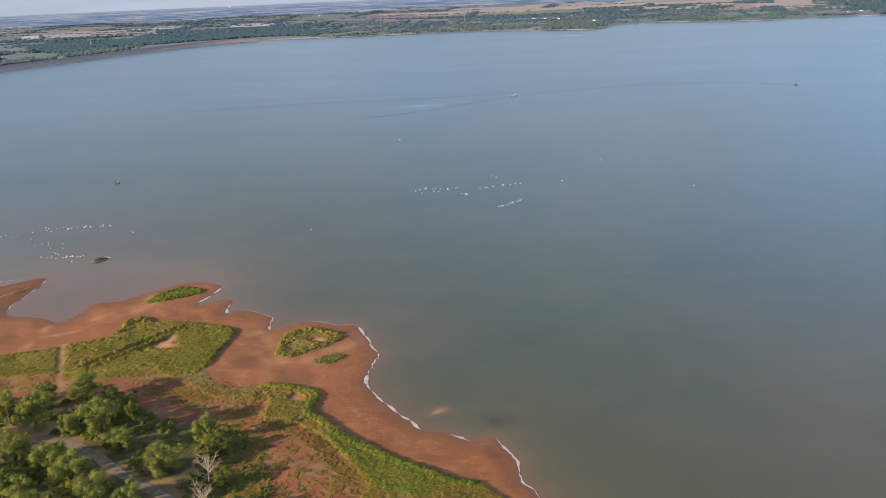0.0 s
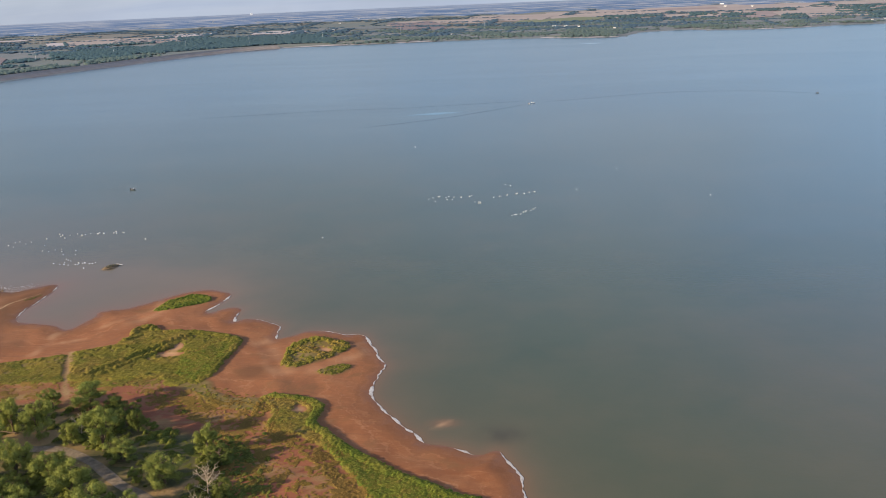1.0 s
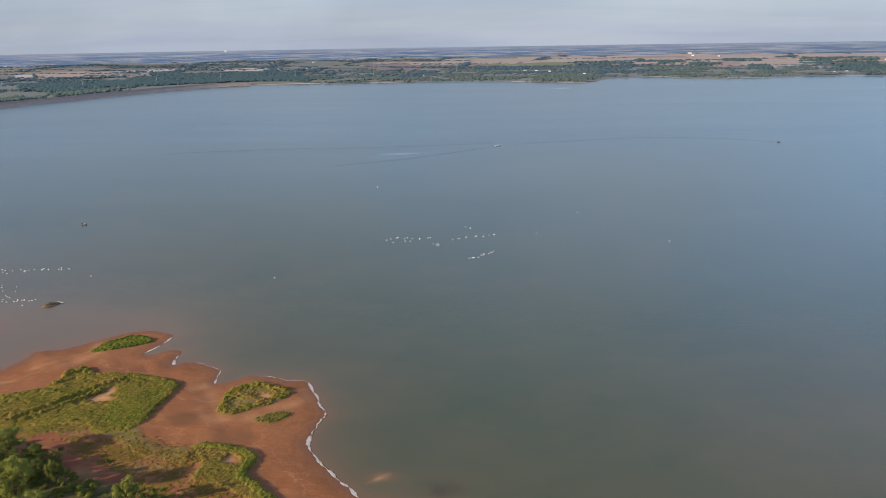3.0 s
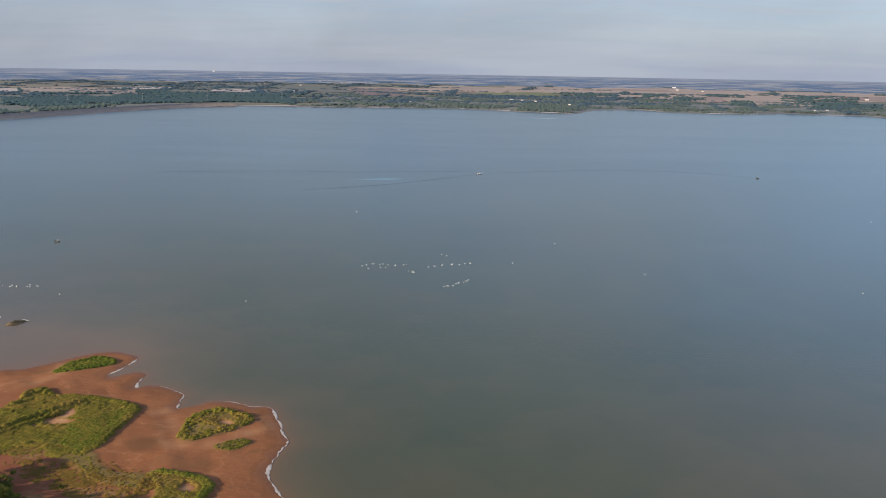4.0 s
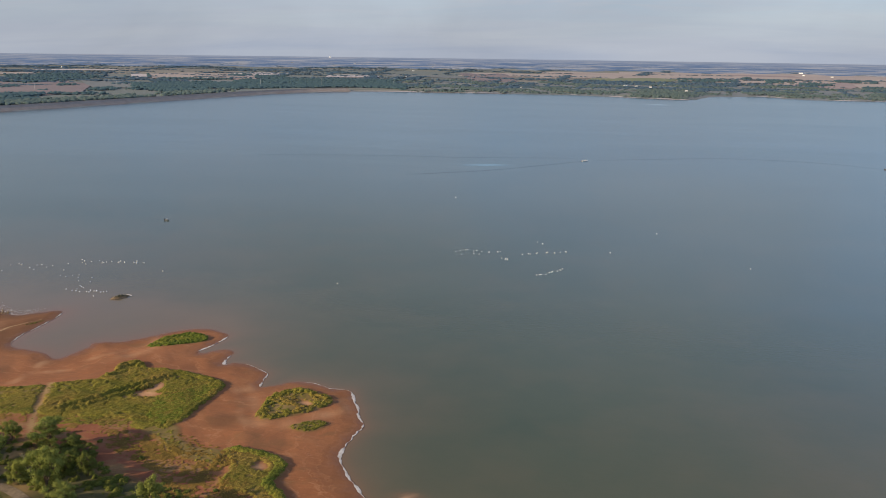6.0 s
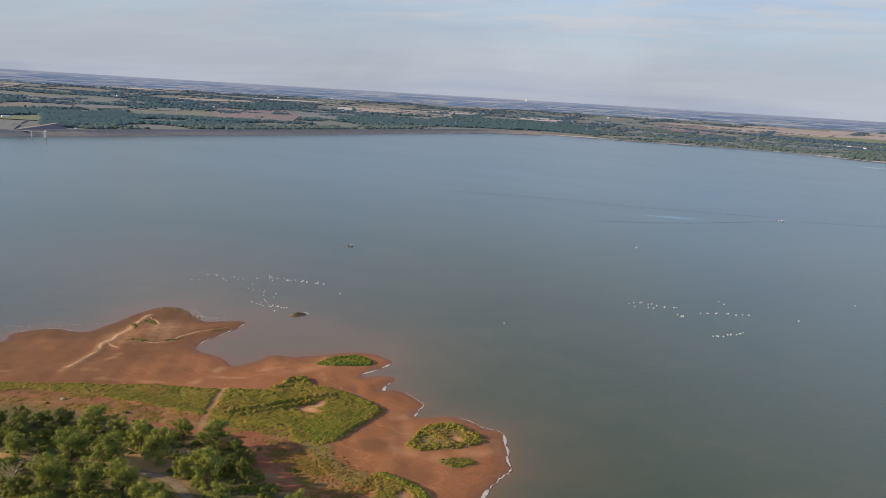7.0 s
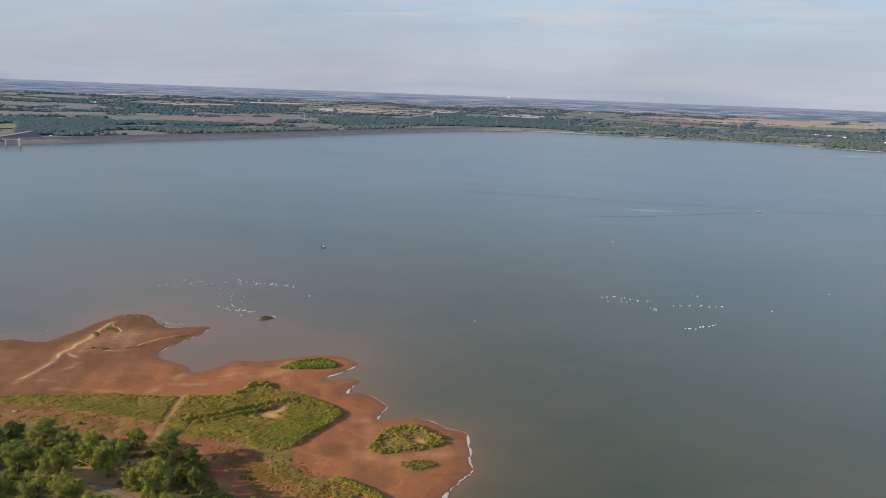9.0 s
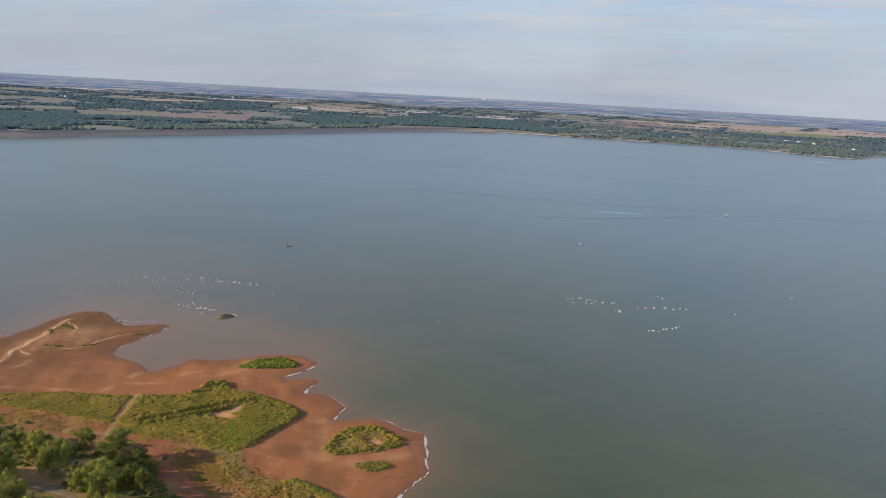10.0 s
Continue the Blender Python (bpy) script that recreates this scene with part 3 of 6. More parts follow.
def put_sheet(name, xs, ys, zs, keep, attributes, mat):
    """A grid mesh with float attributes on its points."""
    h, w = zs.shape
    gx, gy = np.meshgrid(xs, ys)
    idx = np.arange(h * w).reshape(h, w)
    q = np.stack([idx[:-1, :-1], idx[:-1, 1:], idx[1:, 1:], idx[1:, :-1]], -1)
    k = keep[:-1, :-1] & keep[:-1, 1:] & keep[1:, 1:] & keep[1:, :-1]
    q = q[k]
    used = np.zeros(h * w, bool)
    used[q.ravel()] = True
    renum = np.cumsum(used) - 1
    co = np.stack([gx, gy, zs], -1).reshape(-1, 3)[used]
    q = renum[q]
    me = bpy.data.meshes.new(name)
    me.vertices.add(len(co))
    me.vertices.foreach_set("co", co.astype(np.float32).ravel())
    me.loops.add(q.size)
    me.loops.foreach_set("vertex_index", q.astype(np.int32).ravel())
    me.polygons.add(len(q))
    me.polygons.foreach_set("loop_start", np.arange(0, q.size, 4, dtype=np.int32))
    me.update(calc_edges=True)
    me.polygons.foreach_set("use_smooth", np.ones(len(q), bool))
    for key, value in attributes.items():
        a = me.attributes.new(key, "FLOAT", "POINT")
        a.data.foreach_set("value", value.reshape(-1)[used].astype(np.float32))
    me.materials.append(mat)
    return new(name, me)


def inland_mask(poly, soft, seed):
    m = np.zeros(GX.shape)
    m[box] = smooth(signed(GX[box], GY[box], spline(poly, 4, True)) + 2.0 * wobble(GX[box], GY[box], 5, seed), -soft, soft)
    return np.where(box, m, (GX < 400) & (GY < 100))


outer = line_distance(GX, GY, spline(POINT_SHORE[3:], 6))
WET = (0.68 * (1 - smooth(outer + 6 * wobble(GX, GY, 7, 4), 14, 42)) + 0.4 * (1 - smooth(outer + 4 * wobble(GX, GY, 5, 2), 4, 18))) * (RADIUS < 600)
WET = np.maximum(WET, 0.75 * np.exp(-(np.hypot((GX + 90.6) / 6.4, (GY - 179.5) / 5.0)) ** 4) * np.clip(0.85 + 0.35 * wobble(GX, GY, 3, 9), 0, 1))
WET = np.maximum(WET, 0.68 * smooth(-GX + 6 * wobble(GX, GY, 9, 3), 165, 200) * (RADIUS < 600))
spots_pale = np.zeros(GX.shape)
for (bx, by), ax, ay, turn in BARE:
    spots_pale += np.exp(-(np.hypot((GX - bx) / ax, (GY - by) / ay) / 0.8) ** 4)
sandy = np.exp(-(np.hypot((GX + 213) / 12, (GY - 226) / 19)) ** 4) * np.clip(0.20 + 0.14 * wobble(GX, GY, 6, 2) + 0.14 * wobble(GX, GY, 2.5, 7) + 0.16 * wobble(GX, GY, 0.9, 9), 0, 1)
ground = put_sheet("ground", XS, YS, GZ, RADIUS < LIMIT - 40, {
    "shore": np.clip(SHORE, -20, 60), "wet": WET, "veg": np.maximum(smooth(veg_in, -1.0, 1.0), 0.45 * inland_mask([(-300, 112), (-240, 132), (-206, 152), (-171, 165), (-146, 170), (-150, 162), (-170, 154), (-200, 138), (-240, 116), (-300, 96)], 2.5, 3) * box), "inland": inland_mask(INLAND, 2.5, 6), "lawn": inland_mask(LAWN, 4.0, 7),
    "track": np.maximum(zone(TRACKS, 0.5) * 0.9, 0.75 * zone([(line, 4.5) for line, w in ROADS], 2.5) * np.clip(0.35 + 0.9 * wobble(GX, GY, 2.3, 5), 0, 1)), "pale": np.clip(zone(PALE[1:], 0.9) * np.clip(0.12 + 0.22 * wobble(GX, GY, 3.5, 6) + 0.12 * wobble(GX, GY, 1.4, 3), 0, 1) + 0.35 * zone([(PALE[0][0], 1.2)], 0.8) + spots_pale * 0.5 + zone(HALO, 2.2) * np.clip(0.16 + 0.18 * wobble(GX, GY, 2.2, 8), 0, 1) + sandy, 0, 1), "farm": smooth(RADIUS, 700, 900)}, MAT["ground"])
tagged(ground, "red sandy lake shore, dry soil and farmland to the horizon", "ground", kind="structure")

WX = np.unique(np.concatenate([XS[(XS > -1200) & (XS < 1500)][::2]]))
WY = YS[(YS > 30) & (YS < 2400)][::2]
wx, wy = np.meshgrid(WX, WY)
wd = -lake_distance(wx, wy)
bay = np.exp(-(np.hypot((wx + 170) / 55, (wy - 250) / 38)) ** 2) + 0.7 * np.exp(-(np.hypot((wx + 270) / 130, (wy - 300) / 100)) ** 2)
brown = 0.30 * smooth(wx, -10, 60) * (1 - smooth(wy + 20 * wobble(wx, wy, 40, 3), 170, 290))
silt = np.clip(brown + (np.exp(-np.clip(wd, 0, None) / 20) * 0.62 + bay * 0.8) * (1 - 0.75 * smooth(wx, -20, 50)), 0, 1) * (np.hypot(wx, wy) < 900)
red = np.exp(-np.clip(wd, 0, None) / (2.4 + 3.2 * smooth(-wx, 125, 150) * smooth(-wx, 215, 195) + 2.0 * smooth(-wx, 225, 240))) * (0.6 + 0.15 * smooth(-wx, 125, 150)) * (wx < 40) + np.exp(-(np.hypot((wx + 34) / 3.4, (wy - 152.8) / 2.0)) ** 2) * 0.7
u, v = (wx + 34.4) * 0.62 + (wy - 152.2) * 0.78, (wx + 34.4) * 0.78 - (wy - 152.2) * 0.62
shoal = 0.75 * smooth(1 - np.hypot((u + 0.6) / 4.4, v / (0.55 + 0.28 * np.clip(u + 3.5, 0, 6))), 0.0, 1.0)
weed = 0.7 * np.exp(-(np.hypot((wx + 19.9) / 4.6, (wy - 147.4) / 3.4)) ** 2) * np.clip(0.7 + 0.5 * wobble(wx, wy, 2, 3), 0, 1)
calm = np.exp(-(np.hypot((wx + 95) / 45, (wy - 727) / 14)) ** 2) * 0.8 + np.exp(-(np.hypot((wx - 90) / 60, (wy - 330) / 14)) ** 2) * 0.6
# the deep mask is distance and bearing from the viewer, not depth
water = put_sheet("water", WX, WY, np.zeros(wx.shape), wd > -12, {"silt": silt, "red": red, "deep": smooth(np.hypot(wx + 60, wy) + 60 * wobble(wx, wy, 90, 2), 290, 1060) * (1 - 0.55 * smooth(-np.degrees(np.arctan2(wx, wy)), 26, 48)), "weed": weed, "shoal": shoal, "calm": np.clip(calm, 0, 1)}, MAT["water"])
tagged(water, "grey-green rippled lake water with muddy shallows", "lake", kind="structure")


def height_at(x, y):
    """The ground's height by the grid."""
    i = np.clip(np.searchsorted(XS, x) - 1, 0, len(XS) - 2)
    j = np.clip(np.searchsorted(YS, y) - 1, 0, len(YS) - 2)
    u, v = (x - XS[i]) / (XS[i + 1] - XS[i]), (y - YS[j]) / (YS[j + 1] - YS[j])
    return (GZ[j, i] * (1 - u) + GZ[j, i + 1] * u) * (1 - v) + (GZ[j + 1, i] * (1 - u) + GZ[j + 1, i + 1] * u) * v


def mesh_of(name, verts, faces, mats, smooth_faces=False):
    me = bpy.data.meshes.new(name)
    me.from_pydata([tuple(v) for v in verts], [], [tuple(f) for f in faces])
    for m in mats if isinstance(mats, (list, tuple)) else [mats]:
        me.materials.append(m)
    if smooth_faces:
        me.polygons.foreach_set("use_smooth", np.ones(len(me.polygons), bool))
    me.update()
    return me


def ribbon(name, line, half, lift, mat):
    """A strip of varying width laid on the ground or water along a line."""
    line = np.asarray(line)
    t = np.gradient(line, axis=0)
    t /= np.linalg.norm(t, axis=1)[:, None] + 1e-9
    nrm = np.stack([-t[:, 1], t[:, 0]], 1)
    half = np.broadcast_to(half, (len(line),))[:, None]
    a, b = line + nrm * half, line - nrm * half
    za = np.maximum(height_at(a[:, 0], a[:, 1]), 0) + lift
    zb = np.maximum(height_at(b[:, 0], b[:, 1]), 0) + lift
    zc = np.maximum(height_at(line[:, 0], line[:, 1]), 0) + lift * 1.6
    v = np.concatenate([np.c_[a, za], np.c_[line, zc], np.c_[b, zb]])
    n = len(line)
    f = [(k * n + i, k * n + i + 1, (k + 1) * n + i + 1, (k + 1) * n + i) for k in (0, 1) for i in range(n - 1)]
    return new(name, mesh_of(name, v, f, mat, True))


for ridge, wide in ((PALE[0][0], 0.40), (PALE[0][0][18:46] + (0.9, -0.2), 0.22), (PALE[2][0], 0.26), (PALE[3][0], 0.30), (spline([(-228, 243), (-224, 241), (-219, 238), (-216, 233)], 1.0), 0.24)):
    rough = ridge + 0.6 * np.stack([wobble(ridge[:, 0], ridge[:, 1], 1.9, 3), wobble(ridge[:, 0], ridge[:, 1], 1.6, 4)], 1)
    half = wide * np.clip(0.9 + 0.8 * wobble(ridge[:, 0], ridge[:, 1], 2.6, 2), 0.15, 1.7)
    tagged(ribbon("sand_ridge", rough, half, 0.035, MAT["pale_sand"]), "pale sandy ridge path along the crest of the point", "sand ridge", kind="structure")
for line, w in ROADS:
    tagged(ribbon("road", line, w + 0.15 * wobble(line[:, 0], line[:, 1], 3), 0.06, MAT["asphalt"]), "pale worn narrow asphalt park road", "road", kind="structure")


# ---- far shore: dam, fields, woods ----
def sweep(name, line, profile, mats, pick):
    """Sweep a profile of (across, up) along a line; pick gives each strip's material."""
    line = np.asarray(line)
    t = np.gradient(line, axis=0)
    t /= np.linalg.norm(t, axis=1)[:, None]
    nrm = np.stack([-t[:, 1], t[:, 0]], 1)
    v = [(*(line[i] + nrm[i] * a), z) for i in range(len(line)) for a, z in profile]
    k = len(profile)
    f, m = [], []
    for i in range(len(line) - 1):
        for j in range(k - 1):
            f.append((i * k + j, i * k + j + 1, (i + 1) * k + j + 1, (i + 1) * k + j))
            m.append(pick[j])
    me = mesh_of(name, v, f, mats)
    me.polygons.foreach_set("material_index", m)
    return new(name, me)


dam_line = spline([(-1135, 540), (-1068, 690)] + FAR_SHORE[:12], 20)
dam = sweep("dam", dam_line, [(-6, -3), (0, 0), (9, 3.2), (11, 3.5), (20, 7), (20.6, 7.7), (21.4, 7.2), (28, 7.2), (29, 6.8), (52, 2.5), (130, 1.5), (150, -2)],
            [MAT["riprap"], MAT["crest"], MAT["slope"]], [0, 0, 0, 0, 0, 1, 1, 1, 2, 2, 2])
tagged(dam, "long earth dam faced with grey-brown riprap", "dam", kind="structure")


ramp = sweep("embankment", spline([(-1022, 852), (-1058, 915), (-1096, 975), (-1132, 1030)], 15), [(-22, -1), (0, 8.4), (7, 8.4), (24, -1)], [HAZED_FIELD["plough"], HAZED_FIELD["tan"]], [0, 1, 0])
tagged(ramp, "brown earth ramp road down from the dam crest", "embankment", kind="structure")


far_beach = spline([(-690, 2012), (-620, 2084), (-535, 2116), (-440, 2120), (-360, 2128), (-225, 2146), (-95, 2156), (-46, 2144), (25, 2108), (94, 2059), (160, 2026), (203, 2013)], 20)
tagged(ribbon("beach", far_beach, 7 + 5 * wobble(far_beach[:, 0], far_beach[:, 1], 40, 2), 0.5, HAZED_FIELD["pale"]), "pale sandy beach along the far shore", "beach", kind="structure")
far_beach = spline([(300, 2256), (406, 2272), (466, 2198), (530, 2159), (596, 2138), (674, 2163), (765, 2221), (893, 2176), (966, 2166), (990, 2050), (1012, 2000)], 20)
tagged(ribbon("beach", far_beach, 6 + 5 * wobble(far_beach[:, 0], far_beach[:, 1], 35, 3), 0.5, HAZED_FIELD["pale"]), "pale sandy beach along the far shore", "beach", kind="structure")


def polar(az, r):
    return r * math.sin(radians(az)), r * math.cos(radians(az))


def field(az0, az1, r0, r1, tone, label, lift=0.5):
    """A field with slanting, slightly crooked sides."""
    n, k = 18, 6
    v, f = [], []
    lean, tilt = 0.9 * math.sin(az0 * 5 + r0), 50 * math.sin(az1 * 3 + r1)
    for i in range(n + 1):
        for j in range(k + 1):
            u, w = i / n, j / k
            r = r0 + (r1 - r0) * w + tilt * (u - 0.5) + (r1 - r0) * 0.10 * math.sin(u * 9 + az0 + 3 * w)
            x, y = polar(az0 + (az1 - az0) * u + lean * (w - 0.5), r)
            v.append((x, y, float(height_at(np.array(x), np.array(y))) + lift))
    for i in range(n):
        for j in range(k):
            a = i * (k + 1) + j
            f.append((a, a + k + 1, a + k + 2, a + 1))
    ob = new("field", mesh_of("field", v, f, HAZED_FIELD[tone], True))
    return tagged(ob, label, "field", kind="structure")


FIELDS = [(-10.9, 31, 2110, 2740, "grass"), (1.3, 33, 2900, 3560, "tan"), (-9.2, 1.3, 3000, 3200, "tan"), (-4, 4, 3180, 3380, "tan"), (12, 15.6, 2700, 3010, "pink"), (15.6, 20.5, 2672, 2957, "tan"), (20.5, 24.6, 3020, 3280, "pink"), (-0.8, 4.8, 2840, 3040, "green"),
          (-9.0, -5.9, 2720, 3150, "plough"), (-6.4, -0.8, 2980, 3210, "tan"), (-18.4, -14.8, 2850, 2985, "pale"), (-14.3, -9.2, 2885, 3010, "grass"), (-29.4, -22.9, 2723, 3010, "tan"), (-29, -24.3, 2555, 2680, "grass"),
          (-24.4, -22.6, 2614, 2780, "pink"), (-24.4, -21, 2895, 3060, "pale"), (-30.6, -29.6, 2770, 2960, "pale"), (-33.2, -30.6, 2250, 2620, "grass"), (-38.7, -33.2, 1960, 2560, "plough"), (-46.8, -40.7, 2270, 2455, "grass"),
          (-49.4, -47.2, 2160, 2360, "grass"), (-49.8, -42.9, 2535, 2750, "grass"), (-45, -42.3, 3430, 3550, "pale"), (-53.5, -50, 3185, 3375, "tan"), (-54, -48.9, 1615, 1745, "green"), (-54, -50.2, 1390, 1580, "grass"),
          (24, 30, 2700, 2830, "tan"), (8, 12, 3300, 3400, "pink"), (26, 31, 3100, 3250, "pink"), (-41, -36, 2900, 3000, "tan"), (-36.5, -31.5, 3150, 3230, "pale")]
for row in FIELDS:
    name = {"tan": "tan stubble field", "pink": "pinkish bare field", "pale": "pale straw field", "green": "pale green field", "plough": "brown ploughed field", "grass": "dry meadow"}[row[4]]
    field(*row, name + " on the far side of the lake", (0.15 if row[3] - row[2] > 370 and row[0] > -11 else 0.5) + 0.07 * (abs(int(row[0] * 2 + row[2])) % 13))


# the plain beyond, out to the skyline: one sheet of woods and pale fields painted haze blue
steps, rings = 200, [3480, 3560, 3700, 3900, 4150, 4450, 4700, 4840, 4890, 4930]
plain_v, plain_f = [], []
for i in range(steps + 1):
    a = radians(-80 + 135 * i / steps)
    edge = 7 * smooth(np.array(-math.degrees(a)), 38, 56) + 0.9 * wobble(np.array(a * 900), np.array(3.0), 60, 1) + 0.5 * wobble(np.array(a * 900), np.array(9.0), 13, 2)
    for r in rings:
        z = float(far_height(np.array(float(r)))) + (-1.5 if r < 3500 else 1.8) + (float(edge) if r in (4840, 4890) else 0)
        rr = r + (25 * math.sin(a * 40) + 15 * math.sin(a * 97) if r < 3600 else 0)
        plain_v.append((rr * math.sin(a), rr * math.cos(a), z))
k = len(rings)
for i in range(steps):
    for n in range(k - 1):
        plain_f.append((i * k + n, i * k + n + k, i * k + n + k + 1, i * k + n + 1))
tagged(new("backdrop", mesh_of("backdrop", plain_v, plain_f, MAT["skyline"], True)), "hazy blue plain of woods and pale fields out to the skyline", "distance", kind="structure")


def ico(level):
    bm = bmesh.new()
    bmesh.ops.create_icosphere(bm, subdivisions=level, radius=1.0)
    v = np.array([v.co[:] for v in bm.verts])
    f = np.array([[q.index for q in p.verts] for p in bm.faces])
    bm.free()
    return v, f


ICO = {1: ico(1), 2: ico(2)}


def far_wood(name, spots, label, level, tall=8.0, wide=5.0, mat="far_leaf"):
    """Many uneven tree crowns in one mesh."""
    base, faces = ICO[level]
    rng = np.random.default_rng(len(spots) + 7)
    spots = np.asarray(spots)
    n = len(spots)
    away = np.hypot(spots[:, 0], spots[:, 1])
    h = tall * rng.uniform(0.55, 1.25, n) * (1 - 0.5 * smooth(away, 2700, 3700))
    w = wide * rng.uniform(0.6, 1.4, n) * (1 + 1.2 * smooth(away, 2700, 4200))
    co = base[None] * (1 + rng.normal(0, 0.24, (n, len(base), 1)))
    co = co * np.stack([w * rng.uniform(0.8, 1.3, n), w, h * 0.52], 1)[:, None, :]
    z = np.maximum(height_at(spots[:, 0], spots[:, 1]), far_height(np.hypot(spots[:, 0], spots[:, 1])) * (np.hypot(spots[:, 0], spots[:, 1]) > 2300))
    co += np.stack([spots[:, 0], spots[:, 1], z + h * 0.48], 1)[:, None, :]
    f = faces[None] + (np.arange(n) * len(base))[:, None, None]
    me = bpy.data.meshes.new(name)
    co, f = co.reshape(-1, 3), f.reshape(-1, 3)
    me.vertices.add(len(co))
    me.vertices.foreach_set("co", co.astype(np.float32).ravel())
    me.loops.add(f.size)
    me.loops.foreach_set("vertex_index", f.astype(np.int32).ravel())
    me.polygons.add(len(f))
    me.polygons.foreach_set("loop_start", np.arange(0, f.size, 3, dtype=np.int32))
    me.update(calc_edges=True)
    me.polygons.foreach_set("use_smooth", np.ones(len(f), bool))
    # normals leaned upward to flatten the shading, as haze would
    out = co.reshape(n, len(base), 3) - np.stack([spots[:, 0], spots[:, 1], z + h * 0.2], 1)[:, None, :]
    out = out / np.linalg.norm(out, axis=2)[..., None] * 0.28 + np.array([0, 0, 0.9])
    me.normals_split_custom_set_from_vertices((out / np.linalg.norm(out, axis=2)[..., None]).reshape(-1, 3).tolist())
    me.materials.append(MAT[mat])
    return tagged(new(name, me), label, "woodland", kind="stuff")


rng = np.random.default_rng(5)


def scatter_polar(az0, az1, r0, r1, n, gap=0.45, size=70.0):
    """Random spots in a sector, bunched by noise, on land only."""
    out = []
    while len(out) < n:
        a, r = rng.uniform(az0, az1), rng.uniform(r0, r1)
        x, y = polar(a, r)
        if wobble(np.array(x), np.array(y), size, 2.2) + rng.uniform(-0.3, 0.3) > gap - 0.5:
            out.append((x, y))
    out = np.array(out)
    return out[signed(out[:, 0], out[:, 1], LAKE) < -8]


shore_belt = np.concatenate([scatter_polar(-13, 31, 2010, 2420, 4600, 0.58, 42), scatter_polar(-13, 31, 2420, 2760, 3000, 0.86, 48), scatter_polar(-10, 31, 2030, 2300, 2300, 0.50, 30)])
COPSES = [(4.9, 8.5, 2880, 3060, 260), (8.8, 9.3, 3110, 3200, 30), (10.3, 12, 2890, 3060, 90), (12.2, 14.2, 2790, 2960, 120), (14.3, 16.5, 3010, 3150, 130), (17.4, 18.4, 3250, 3350, 40),
          (18.8, 23.1, 2840, 3230, 420), (20.6, 24.4, 2560, 2830, 420), (24, 28, 3380, 3560, 200), (15.8, 17.2, 2600, 2800, 110), (26, 30, 2900, 3060, 160)]
copse = np.concatenate([scatter_polar(*row, 0.42, 30) for row in COPSES])
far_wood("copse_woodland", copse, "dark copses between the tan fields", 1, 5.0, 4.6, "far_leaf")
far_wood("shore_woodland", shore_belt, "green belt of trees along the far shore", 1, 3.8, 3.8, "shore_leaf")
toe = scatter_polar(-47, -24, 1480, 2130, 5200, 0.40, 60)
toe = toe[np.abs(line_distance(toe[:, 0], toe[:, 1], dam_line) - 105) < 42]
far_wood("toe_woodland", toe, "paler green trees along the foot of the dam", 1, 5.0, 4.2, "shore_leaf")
dam_wood = np.concatenate([scatter_polar(-49, -36, 1460, 1960, 6200, 0.28, 60), scatter_polar(-58, -44, 1750, 2150, 4200, 0.40, 90), scatter_polar(-36, -26, 1900, 2250, 500, 0.65, 60),
                           scatter_polar(-29, -13, 2200, 2720, 6800, 0.30, 80), scatter_polar(-33, -24, 2100, 2400, 600, 0.5, 50), scatter_polar(-60, -14, 2250, 2950, 5200, 0.62, 120)])
turn_w, away_w = np.degrees(np.arctan2(dam_wood[:, 0], dam_wood[:, 1])), np.hypot(dam_wood[:, 0], dam_wood[:, 1])
open_land = np.zeros(len(dam_wood), bool)
for az0, az1, r0, r1, tone in FIELDS[1:]:
    open_land |= (turn_w > az0) & (turn_w < az1) & (away_w > r0) & (away_w < r1) & (wobble(dam_wood[:, 0], dam_wood[:, 1], 45, 4) < 0.45)
dam_wood = dam_wood[~open_land]
d_dam = line_distance(dam_wood[:, 0], dam_wood[:, 1], dam_line)
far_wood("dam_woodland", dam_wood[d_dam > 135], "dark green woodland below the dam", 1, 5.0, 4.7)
belts = []
for _ in range(560):
    a, r = rng.uniform(-60, 33), 2450 + 1500 * rng.random()
    if any(az0 < a < az1 and r0 - 30 < r < r1 + 30 for az0, az1, r0, r1, tone in FIELDS[1:]) and rng.random() < 0.9:
        continue
    x, y = polar(a, r)
    turn = radians(rng.choice([-4, -4, -4, 86]) - 0.4 * a + rng.uniform(-5, 5))
    length, deep = rng.uniform(120, 560), rng.uniform(5, 26)
    k = int(length * deep / (60 + 0.04 * (r - 2450))) + 8
    u, v = rng.uniform(-length, length, k) / 2, rng.normal(0, deep / 2, k)
    belts.append(np.stack([x + u * math.cos(turn) - v * math.sin(turn), y + u * math.sin(turn) + v * math.cos(turn)], 1))
belts = np.concatenate(belts)
belts = belts[(np.hypot(belts[:, 0], belts[:, 1]) < 4860) & (signed(belts[:, 0], belts[:, 1], LAKE) < -10)]
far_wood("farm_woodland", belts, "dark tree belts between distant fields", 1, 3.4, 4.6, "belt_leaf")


# ---- parts and small builders ----
def part(name, me, parent, label=""):
    ob = new(name, me)
    ob.parent = parent
    return tagged(ob, label)


